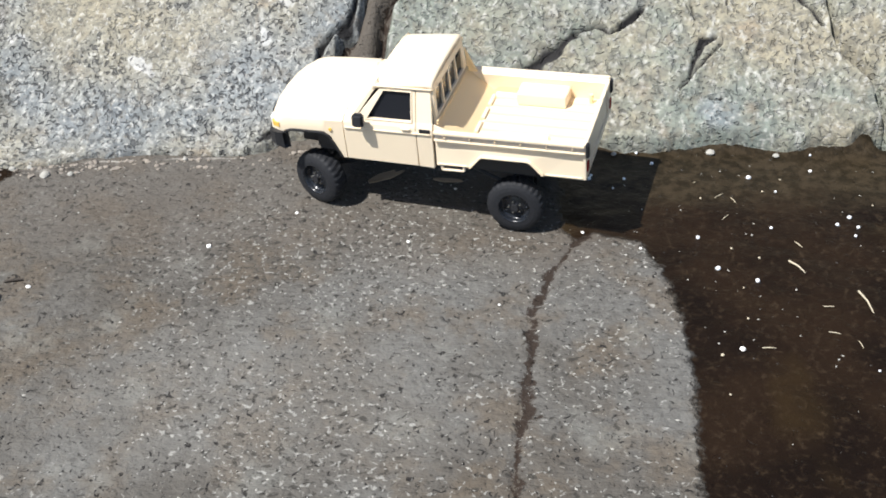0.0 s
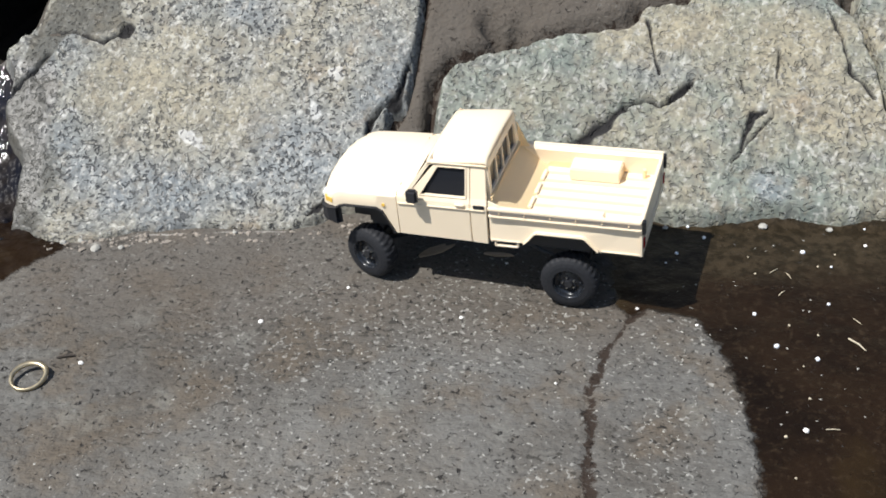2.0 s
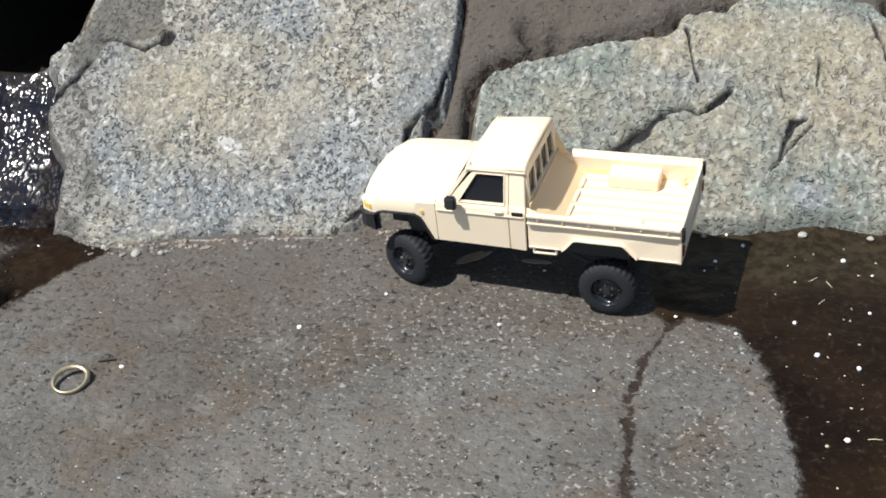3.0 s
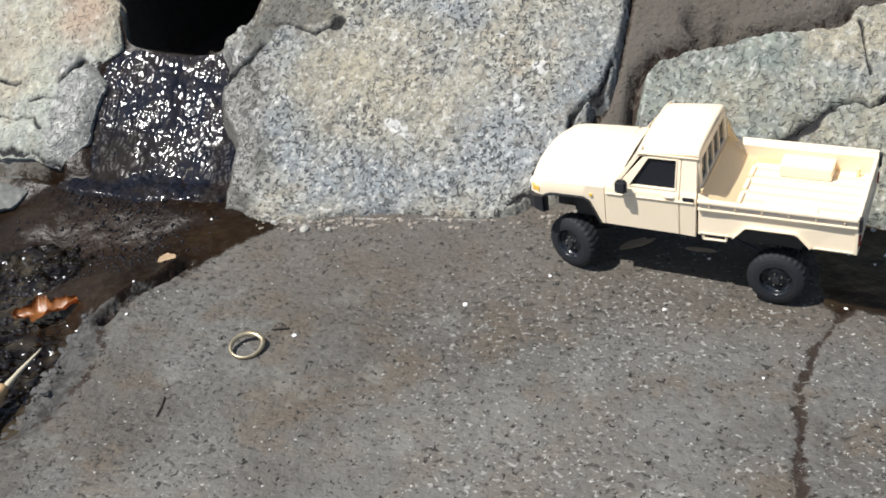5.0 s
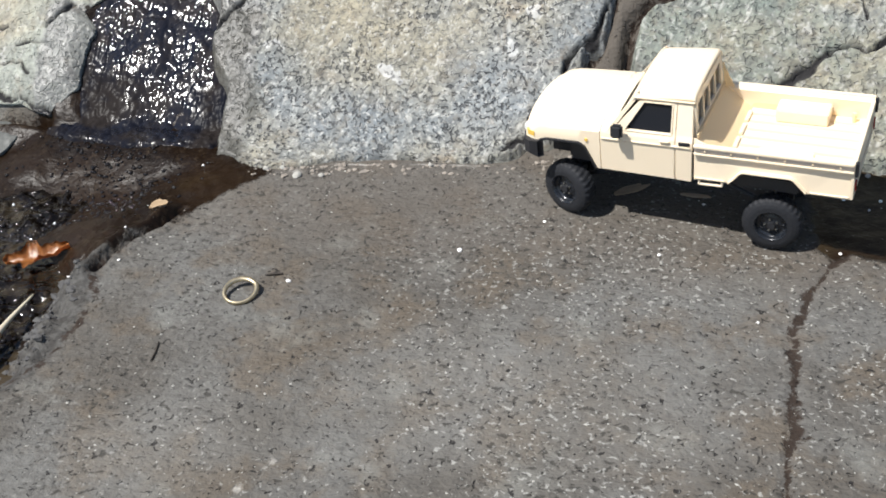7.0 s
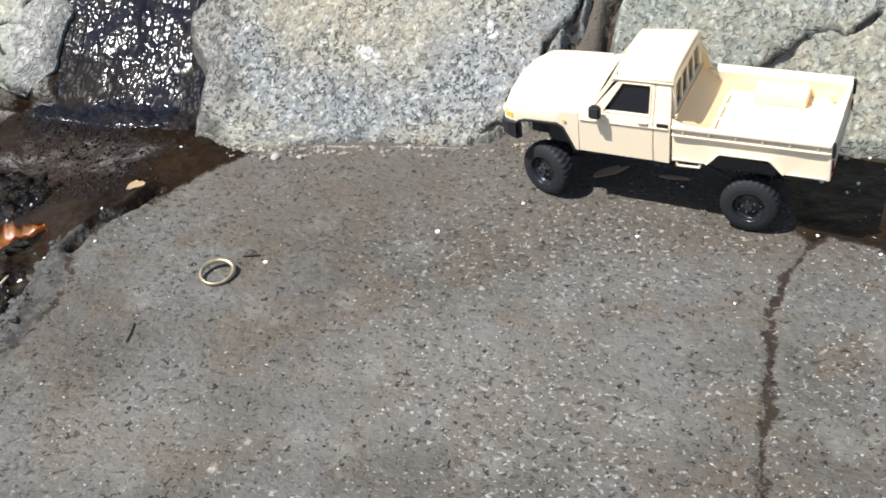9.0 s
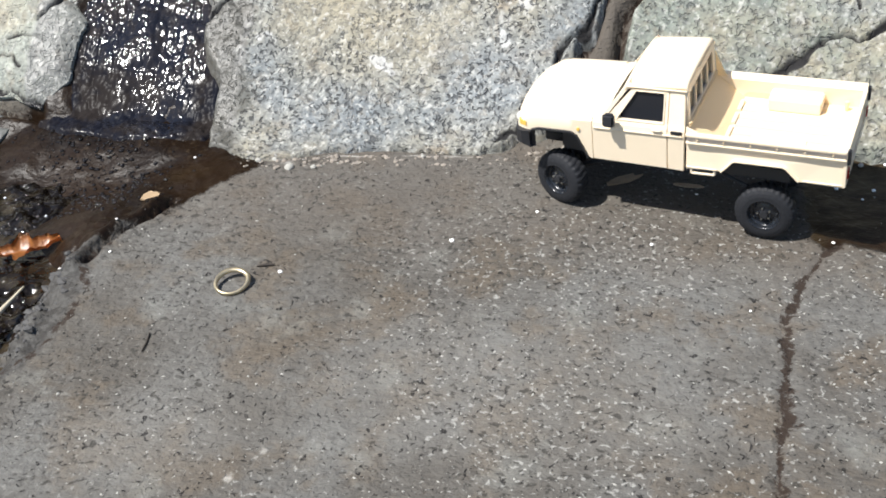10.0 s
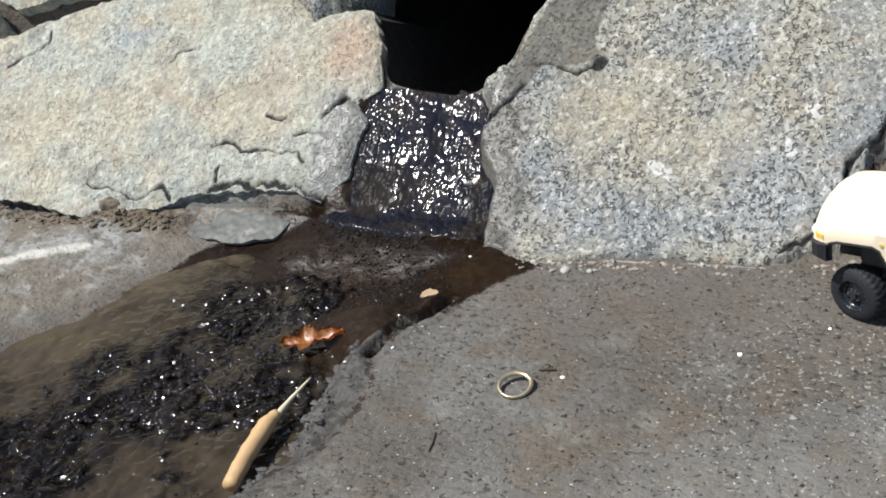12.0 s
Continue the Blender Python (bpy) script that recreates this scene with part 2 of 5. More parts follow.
def water_material(name, scale, rough, deep, silt, lumps, cells):
    """Lively water: small round swellings over broader waves."""
    k = Mat(name, rough, spec=0.5)
    live = k.ramp(k.field("riffle"), 0.0, 1.0)
    k.put("Base Color", k.mix(k.ramp(live, 0.0, 0.8), k.mix(k.ramp(k.noise(30, 4), 0.3, 0.7), k.mix(0.5, deep, silt), silt), k.mix(k.ramp(k.noise(90, 3), 0.5, 0.7), deep, k.mix(0.3, deep, silt))))
    k.put("IOR", 1.33)
    dome = k.t.nodes.new("ShaderNodeTexVoronoi")
    dome.feature = "SMOOTH_F1"
    dome.inputs["Scale"].default_value = scale
    dome.inputs["Smoothness"].default_value = 0.25
    k.t.links.new(k.c, dome.inputs["Vector"])
    u = k.bump(k.math("MULTIPLY", k.noise(scale * 0.35, 2, 0.5, 0.3), live), 1.0, lumps)
    k.bump(k.math("MULTIPLY", k.math("POWER", dome.outputs["Distance"], 2.0), live), -1.0, cells, u)
    return k.m


STREAM = water_material("stream_water", 130, 0.1, (0.005, 0.0035, 0.0025), (0.06, 0.046, 0.028), 0.011, 0.0042)


def sheet_material():
    """The thin sheet of water over dark stone; its swellings are in the mesh."""
    k = Mat("running_water", 0.09, spec=0.5)
    # the bluish tone holds some of the sky's reflection as base colour
    k.put("Base Color", k.mix(k.ramp(k.noise(40, 4), 0.4, 0.65), (0.008, 0.009, 0.014), (0.019, 0.016, 0.015)))
    # where the sheet thins out, the rough wet stone shows
    k.put("Roughness", k.ramp(k.field("sheet"), 0.0, 1.0, 0.3, 0.09))
    k.put("Specular IOR Level", k.ramp(k.field("sheet"), 0.0, 1.0, 0.045, 0.5))
    k.put("IOR", 1.33)
    k.bump(k.noise(420, 2, 0.5, 0.4), 0.25, 0.0005)
    return k.m


WATER = sheet_material()


def plain(name, rgb, rough, metal=0.0, vary=0.12, grain=180, bump=0.0, coat=0.0):
    k = Mat(name, rough, metal)
    k.put("Base Color", k.mix(k.noise(grain, 4, 0.6), tuple(c * (1 - vary) for c in rgb), tuple(min(1, c * (1 + vary)) for c in rgb)))
    k.put("Roughness", k.ramp(k.noise(grain * 2, 3), 0.3, 0.7, rough * 0.85, min(1, rough * 1.15)))
    if coat:
        k.put("Coat Weight", coat)
        k.put("Coat Roughness", 0.12)
    if bump:
        k.bump(k.noise(grain * 3, 3), bump, 0.0006)
    return k.m


TAN = plain("tan_plastic", (0.835, 0.705, 0.52), 0.36, vary=0.03, grain=60)
# the same tan plastic with the bed's shaded, yellower tone put into it
TAN_SHADED = plain("tan_plastic_shaded", (0.80, 0.63, 0.38), 0.45, vary=0.04, grain=60)
BLACK = plain("black_plastic", (0.02, 0.021, 0.024), 0.4, vary=0.2)
RUBBER = plain("tyre_rubber", (0.008, 0.009, 0.012), 0.75, vary=0.25, bump=0.3)
DARK_RIM = plain("black_rim", (0.012, 0.014, 0.018), 0.25, vary=0.2)
STEEL = plain("bright_steel", (0.6, 0.6, 0.58), 0.3, 1.0)
AMBER = plain("amber_lens", (0.78, 0.5, 0.1), 0.15, vary=0.1)
LENS = plain("clear_lens", (0.75, 0.75, 0.72), 0.12, vary=0.05)
RAIL_SHADE = plain("rail_shade_grey", (0.5, 0.45, 0.4), 0.5)
SEAM = plain("seam_shadow_gap", (0.03, 0.025, 0.02), 0.8)
BRASS = plain("aged_brass", (0.46, 0.39, 0.26), 0.42, 0.85, vary=0.45, grain=140)
LEAF = plain("dry_leaf", (0.34, 0.24, 0.14), 0.6, vary=0.4, grain=120, bump=0.4)
LEAF_WET = plain("wet_orange_leaf", (0.36, 0.14, 0.04), 0.32, vary=0.45, grain=90, bump=0.4)
WOOD = plain("peeled_stick", (0.46, 0.3, 0.15), 0.55, vary=0.25, grain=110, bump=0.4)
TWIG = plain("dark_twig", (0.035, 0.028, 0.022), 0.8, vary=0.3)
STRAW = plain("dry_straw", (0.5, 0.44, 0.32), 0.6, vary=0.2)
CHALK = plain("white_chip", (0.8, 0.78, 0.74), 0.5, vary=0.08)
FOAM = plain("foam_bubble", (0.82, 0.84, 0.86), 0.12, vary=0.05)
GRIT_DARK = plain("dark_grit", (0.032, 0.029, 0.026), 0.8, vary=0.5)
GRIT_PALE = plain("pale_grit", (0.34, 0.33, 0.295), 0.8, vary=0.3)


def glass():
    k = Mat("tinted_glass", 0.06)
    k.put("Base Color", (0.012, 0.013, 0.016, 1))
    return k.m


GLASS = glass()

# ---- fields for the ground and the stones ----


def lattice(ix, iy, seed):
    v = np.sin(ix * 127.1 + iy * 311.7 + seed * 74.7) * 43758.5453
    return v - np.floor(v)


def value_noise(x, y, seed):
    ix, iy = np.floor(x), np.floor(y)
    fx, fy = x - ix, y - iy
    fx, fy = fx * fx * (3 - 2 * fx), fy * fy * (3 - 2 * fy)
    a = lattice(ix, iy, seed) * (1 - fx) + lattice(ix + 1, iy, seed) * fx
    b = lattice(ix, iy + 1, seed) * (1 - fx) + lattice(ix + 1, iy + 1, seed) * fx
    return a * (1 - fy) + b * fy


def fbm(x, y, size, octaves=4, seed=0, gain=0.5):
    """Noise from -1 to 1 whose largest lumps are size metres wide."""
    out, amp, total = 0, 1.0, 0.0
    for o in range(octaves):
        f = 2 ** o / size
        c, s = math.cos(o * 0.9 + 0.4), math.sin(o * 0.9 + 0.4)
        out = out + amp * (2 * value_noise((x * c - y * s) * f + 40 + o * 17, (x * s + y * c) * f + 40, seed + o) - 1)
        total, amp = total + amp, amp * gain
    return out / total


def dimples(x, y, size, seed):
    """Squared distance to the nearest of scattered centres about size metres apart, in units of size."""
    u, v = x / size + 60, y / size + 60
    iu, iv = np.floor(u), np.floor(v)
    best = np.full(x.shape, 9.0)
    for du in (-1, 0, 1):
        for dv in (-1, 0, 1):
            cu, cv = iu + du, iv + dv
            best = np.minimum(best, (cu + 0.1 + 0.8 * lattice(cu, cv, seed) - u) ** 2 + (cv + 0.1 + 0.8 * lattice(cu, cv, seed + 5) - v) ** 2)
    return best


def line_distance(points, x, y, closed=False):
    best = np.full(x.shape, 1e9)
    ends = list(zip(points, points[1:] + points[:1])) if closed else list(zip(points, points[1:]))
    for (ax, ay), (bx, by) in ends:
        dx, dy = bx - ax, by - ay
        t = np.clip(((x - ax) * dx + (y - ay) * dy) / (dx * dx + dy * dy + 1e-12), 0, 1)
        best = np.minimum(best, np.hypot(x - ax - t * dx, y - ay - t * dy))
    return best


def inside_distance(points, x, y):
    """Metres to the outline, positive inside."""
    odd = np.zeros(x.shape, bool)
    for (ax, ay), (bx, by) in zip(points, points[1:] + points[:1]):
        crosses = (ay > y) != (by > y)
        odd ^= crosses & (x < (bx - ax) * (y - ay) / (by - ay + 1e-12) + ax)
    d = line_distance(points, x, y, True)
    return np.where(odd, d, -d)


def step_up(v, lo, hi):
    t = np.clip((v - lo) / (hi - lo), 0, 1)
    return t * t * (3 - 2 * t)


def soft_max(a, b, k=0.004):
    return np.where(np.abs(a - b) < k, np.maximum(a, b) + (k - np.abs(a - b)) ** 2 / (4 * k), np.maximum(a, b))


SLOPE, FOOT = 0.8, 0.095
WET_PATCH = [(0.086, 0.12), (0.086, 0.02), (0.094, 0.006), (0.106, 0.013), (0.131, 0.005), (0.142, -0.022), (0.149, -0.06), (0.151, -0.111),
             (0.147, -0.2), (0.15, -0.33), (0.21, -0.47), (0.33, -0.55), (0.5, -0.5), (0.62, -0.36), (0.78, -0.3), (0.86, -0.14), (0.8, 0.0), (0.74, 0.12)]
SLAB_CRACK = [(0.102, 0.012), (0.09, -0.002), (0.082, -0.034), (0.074, -0.063), (0.071, -0.098), (0.068, -0.13), (0.064, -0.158), (0.064, -0.19), (0.06, -0.3)]
GULLY = [(-0.262, 0.066), (-0.29, 0.03), (-0.306, 0.002), (-0.322, -0.015), (-0.336, -0.045), (-0.33, -0.066), (-0.327, -0.081), (-0.324, -0.117),
         (-0.328, -0.143), (-0.341, -0.165), (-0.35, -0.2), (-0.38, -0.3), (-0.47, -0.6), (-0.52, -1.1), (-0.66, -1.8), (-0.9, -2.6), (-1.1, -2.5), (-0.95, -1.7), (-0.86, -1.1), (-0.8, -0.6), (-0.7, -0.3), (-0.645, -0.16), (-0.614, -0.09),
         (-0.595, -0.051), (-0.57, -0.017), (-0.551, 0.028), (-0.523, 0.066), (-0.473, 0.1), (-0.43, 0.12), (-0.3, 0.11)]
LEDGE = [(-0.46, 0.13), (-0.473, 0.1), (-0.523, 0.066), (-0.551, 0.028), (-0.57, -0.017), (-0.595, -0.051), (-0.614, -0.09), (-0.645, -0.16), (-0.7, -0.3), (-0.8, -0.6),
         (-0.9, -0.74), (-1.1, -0.7), (-1.3, -0.5), (-1.6, -0.42), (-1.8, -0.2), (-1.75, 0.0), (-1.9, 0.15)]
HOLE = [(-0.492, 0.30), (-0.485, 0.258), (-0.439, 0.242), (-0.424, 0.217), (-0.413, 0.197), (-0.373, 0.187), (-0.338, 0.193), (-0.313, 0.209), (-0.305, 0.232), (-0.285, 0.262), (-0.28, 0.30)]
CASCADE = [(-0.408, 0.21), (-0.424, 0.172), (-0.423, 0.139), (-0.412, 0.108), (-0.438, 0.104), (-0.42, 0.097), (-0.39, 0.094), (-0.35, 0.09), (-0.308, 0.094), (-0.306, 0.104), (-0.312, 0.131),
           (-0.325, 0.156), (-0.328, 0.21)]
WET_FOOT = [(-0.485, 0.07), (-0.466, 0.098), (-0.448, 0.116), (-0.43, 0.145), (-0.36, 0.15), (-0.305, 0.14), (-0.292, 0.095), (-0.275, 0.07), (-0.36, 0.03)]
RIDGE = [(-0.304, 0.012), (-0.311, -0.008), (-0.321, -0.024), (-0.329, -0.042), (-0.331, -0.058)]
STREAK = [(-0.72, -0.055), (-0.671, -0.02), (-0.64, 0.008), (-0.605, 0.036)]


GAPS = [([(-0.87, 0.199), (-0.8, 0.229), (-0.735, 0.248), (-0.68, 0.2585), (-0.6, 0.268), (-0.53, 0.273)], 0.07, 0.017),
        ([(-0.039, 0.24), (-0.04, 0.225), (-0.044, 0.19), (-0.05, 0.163), (-0.06, 0.148), (-0.058, 0.122), (-0.04, 0.118), (-0.026, 0.122)], 0.008, 0.0026),
        ([(-0.028, 0.118), (-0.0295, 0.13), (-0.033, 0.155), (-0.031, 0.179), (-0.02, 0.1905), (0.002, 0.198), (0.03, 0.203), (0.057, 0.208), (0.096, 0.215), (0.105, 0.222), (0.14, 0.227)], 0.014, 0.0034),
        ([(0.008, 0.21), (0.014, 0.206), (0.022, 0.209)], 0.012, 0.0036),
        ([(-0.82, 0.104), (-0.77, 0.09), (-0.74, 0.086), (-0.7, 0.087), (-0.66, 0.085), (-0.64, 0.081)], 0.05, 0.009),
        ([(-0.64, 0.081), (-0.601, 0.093), (-0.58, 0.096), (-0.562, 0.106), (-0.547, 0.111), (-0.495, 0.114), (-0.443, 0.112)], 0.022, 0.0036),
        ([(-0.5, 0.235), (-0.478, 0.243), (-0.455, 0.246), (-0.435, 0.24)], 0.06, 0.008),
        ([(0.243, 0.23), (0.246, 0.212), (0.252, 0.196), (0.257, 0.176), (0.264, 0.155), (0.282, 0.136), (0.288, 0.113)], 0.03, 0.005)]


def ground_height(x, y):
    slab = 0.0012 * fbm(x, y, 0.05, 4, 3) + 0.0007 * fbm(x, y, 0.012, 3, 9)
    g = inside_distance(GULLY, x, y)
    rag = g + 0.006 * fbm(x, y, 0.03, 4, 21)
    shore = step_up(-x, 0.42, 0.5)
    upper = step_up(y, -0.05, 0.0)
    slab = slab - 0.022 * ((1 - shore) * step_up(rag - 0.034 * upper, -0.012, 0.03 + 0.03 * upper) + shore * step_up(rag, -0.075, 0.05)) + step_up(rag, -0.01, 0.01) * step_up(-rag, -0.04, -0.01) * (1 - shore) * (1 - 0.75 * upper) * (0.013 * fbm(x, y, 0.015, 4, 5, 0.65) + 0.004)
    slab = slab + 0.006 * np.exp(-((line_distance(RIDGE, x, y)) / 0.007) ** 2) - 0.009 * np.exp(-(line_distance(RIDGE, x - 0.005, y - 0.004) / 0.0022) ** 2)
    ledge = inside_distance(LEDGE, x, y)
    slab = slab + step_up(ledge, 0.0, 0.12) * (0.005 + 0.009 * fbm(x, y, 0.04, 5, 31, 0.62)) + step_up(y, 0.03, 0.1) * step_up(ledge, 0.01, 0.05) * (0.005 + 0.013 * fbm(x, y, 0.022, 4, 33, 0.6))
    slab = slab - 0.0014 * np.exp(-(line_distance(SLAB_CRACK, x + 0.006 * fbm(x, y, 0.03, 4, 91), y + 0.004 * fbm(x, y, 0.03, 4, 92)) / 0.0026) ** 2)
    slab = slab - 0.0008 * step_up(inside_distance(WET_PATCH, x, y), -0.004, 0.004)
    # the bank runs on unseen, added height that hides the sky from the water
    rise = SLOPE * (np.minimum(y, 5.0) - FOOT) - 0.0055 - 0.006 * step_up(inside_distance(CASCADE, x, y), -0.012, 0.004)
    bank = rise - 0.014 * np.exp(-(line_distance([(0.004, 0.214), (0.014, 0.206), (0.024, 0.209)], x, y) / 0.006) ** 2) + 0.0035 * fbm(x, y, 0.045, 4, 13) + 0.001 * fbm(x, y, 0.009, 3, 17)
    out = soft_max(slab, bank)
    for line, depth, width in GAPS:
        out = out - depth * np.exp(-(line_distance(line, x, y) / width) ** 2)
    return out, bank - slab


def grid_mesh(name, xs, ys, height, keep=None):
    """A sheet of quads over the lines xs and ys; height and keep are arrays of the grid."""
    X, Y = np.meshgrid(xs, ys)
    rows, cols = X.shape
    ok = np.ones(X.shape, bool) if keep is None else keep
    index = np.full(X.shape, -1)
    index[ok] = np.arange(ok.sum())
    quads = np.stack([index[:-1, :-1], index[:-1, 1:], index[1:, 1:], index[1:, :-1]], -1).reshape(-1, 4)
    quads = quads[(quads >= 0).all(1)]
    me = bpy.data.meshes.new(name)
    me.from_pydata(np.stack([X[ok], Y[ok], height[ok]], -1).tolist(), [], quads.tolist())
    me.polygons.foreach_set("use_smooth", [True] * len(me.polygons))
    return me, ok


def put_field(me, name, values):
    a = me.attributes.new(name, "FLOAT", "POINT")
    a.data.foreach_set("value", np.asarray(values, np.float32))


def smooth_rim(bm, times, near=None):
    """Evens out the stepped border of a sheet."""
    border = {v for e in bm.edges if e.is_boundary for v in e.verts if near is None or near(v.co)}
    ties = {v: [e.other_vert(v) for e in v.link_edges if e.is_boundary] for v in border}
    for _ in range(times):
        moved = {v: v.co * 0.4 + sum((w.co for w in ties[v]), Vector()) * (0.6 / len(ties[v])) for v in border}
        for v, co in moved.items():
            v.co = co


def spread(lo, hi, step, far):
    """Even lines from lo to hi, then ever wider ones out to far on both sides."""
    out, d, reach = [], step, 0.0
    while reach < far:
        d *= 1.35
        reach += d
        out.append(reach)
    out = np.array(out)
    return np.concatenate([lo - out[::-1], np.arange(lo, hi, step), hi + out])


def build_ground():
    xs, ys = spread(-0.9, 0.36, 0.0023, 300.0), spread(-0.27, 0.33, 0.0023, 300.0)
    X, Y = np.meshgrid(xs, ys)
    Z, over = ground_height(X, Y)
    hole = inside_distance(HOLE, X, Y)
    me, ok = grid_mesh("ground", xs, ys, Z, hole < 0.002)
    X, Y = X[ok], Y[ok]
    gully = inside_distance(GULLY, X, Y) + 0.006 - 0.026 * step_up(-Y, 0.03, 0.055) * step_up(X, -0.46, -0.42) - 0.022 * step_up(-X, 0.51, 0.55)
    wet = np.maximum(inside_distance(WET_PATCH, X, Y), gully)
    wet = np.maximum(wet, np.maximum(inside_distance(CASCADE, X, Y) + 0.014, inside_distance(WET_FOOT, X, Y)))
    put_field(me, "wet", wet)
    put_field(me, "bank", over[ok])
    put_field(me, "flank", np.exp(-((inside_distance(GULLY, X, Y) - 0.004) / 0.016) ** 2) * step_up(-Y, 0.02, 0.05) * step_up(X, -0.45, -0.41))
    put_field(me, "earth", step_up(-X, 0.5, 0.56) * np.exp(-((Y - 0.092 - 0.02 * step_up(-X, 0.62, 0.7)) / 0.022) ** 2))
    # rises from the open slab towards the foot of the bank
    put_field(me, "bank_gradient", step_up(Y, -0.09, 0.06))
    put_field(me, "film", step_up(Y, 0.0, 0.085) * step_up(X, 0.0, 0.05))
    put_field(me, "fleck", 0.25 + 0.75 * step_up(X - 0.6 * (Y + 0.1) + 0.06 * fbm(X, Y, 0.08, 3, 44), -0.24, -0.06))
    put_field(me, "pale_zone", np.exp(-(((X + 0.06) / 0.12) ** 2 + ((Y + 0.13) / 0.07) ** 2)) + 0.8 * np.exp(-(((X + 0.23) / 0.05) ** 2 + ((Y + 0.19) / 0.05) ** 2)))
    put_field(me, "ledge", inside_distance(LEDGE, X, Y))
    wx, wy = X + 0.006 * fbm(X, Y, 0.03, 4, 91) + 0.0035 * fbm(X, Y, 0.009, 3, 95), Y + 0.004 * fbm(X, Y, 0.03, 4, 92)
    rim = [(-0.301, 0.016), (-0.306, -0.004), (-0.316, -0.02), (-0.324, -0.038), (-0.326, -0.054), (-0.32, -0.066), (-0.311, -0.081), (-0.312, -0.117), (-0.32, -0.143), (-0.341, -0.165), (-0.36, -0.22)]
    brim = 0.8 * np.exp(-(line_distance(rim, wx, wy) / 0.003) ** 2)
    # between stones: dark joints, and the shade of the deep crevices as colour
    gap_shade = np.max([np.exp(-(line_distance(line, wx * 0.5 + X * 0.5, wy * 0.5 + Y * 0.5) / width) ** 2) for line, _, width in GAPS], 0)
    brim = np.maximum(brim, gap_shade)
    put_field(me, "crack", np.maximum(brim, np.exp(-(line_distance(SLAB_CRACK, wx, wy) / (0.0036 + 0.003 * fbm(X, Y, 0.016, 2, 93))) ** 2)))
    pale = 1.1 * np.exp(-(line_distance(STREAK, X, Y) / 0.0085) ** 2)
    for spot, size in (((-0.179, -0.205), 0.006), ((-0.168, -0.187), 0.004), ((-0.24, 0.066), 0.008), ((0.131, -0.002), 0.004), ((0.017, 0.117), 0.004)):
        pale = np.maximum(pale, 0.9 * np.exp(-(np.hypot(X - spot[0], Y - spot[1]) / size) ** 2))
    for line in ([(-0.218, 0.078), (-0.186, 0.081)], [(-0.165, 0.083), (-0.12, 0.087)]):
        pale = np.maximum(pale, 0.9 * np.exp(-(line_distance(line, X, Y) / 0.0025) ** 2))
    put_field(me, "streak", pale)
    put_field(me, "moss", np.exp(-(np.hypot(X + 0.585, Y - 0.085) / 0.03) ** 2) + 0.8 * np.exp(-(np.hypot(X + 0.67, Y - 0.08) / 0.06) ** 2)
              + 0.7 * np.exp(-((Y - 0.093) / 0.008) ** 2) * step_up(X, 0.08, 0.12))
    bm = bmesh.new()
    bm.from_mesh(me)
    smooth_rim(bm, 6, lambda co: abs(co.x) < 1 and abs(co.y) < 1)
    bm.to_mesh(me)
    bm.free()
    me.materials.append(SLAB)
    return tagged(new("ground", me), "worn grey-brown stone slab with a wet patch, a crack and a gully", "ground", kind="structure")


build_ground()


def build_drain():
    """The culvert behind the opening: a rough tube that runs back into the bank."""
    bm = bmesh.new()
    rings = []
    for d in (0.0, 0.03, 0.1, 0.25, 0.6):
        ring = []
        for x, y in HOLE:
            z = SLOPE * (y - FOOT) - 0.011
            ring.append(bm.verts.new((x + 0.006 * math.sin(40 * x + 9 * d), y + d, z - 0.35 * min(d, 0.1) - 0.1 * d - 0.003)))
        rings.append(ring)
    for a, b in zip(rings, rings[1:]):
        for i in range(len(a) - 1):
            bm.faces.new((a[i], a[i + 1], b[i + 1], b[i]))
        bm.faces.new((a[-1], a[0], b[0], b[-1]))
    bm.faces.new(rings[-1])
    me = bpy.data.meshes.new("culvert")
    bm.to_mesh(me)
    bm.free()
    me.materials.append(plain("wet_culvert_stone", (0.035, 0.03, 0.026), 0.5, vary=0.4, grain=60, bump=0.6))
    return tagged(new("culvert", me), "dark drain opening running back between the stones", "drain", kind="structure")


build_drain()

# ---- stones of the bank ----


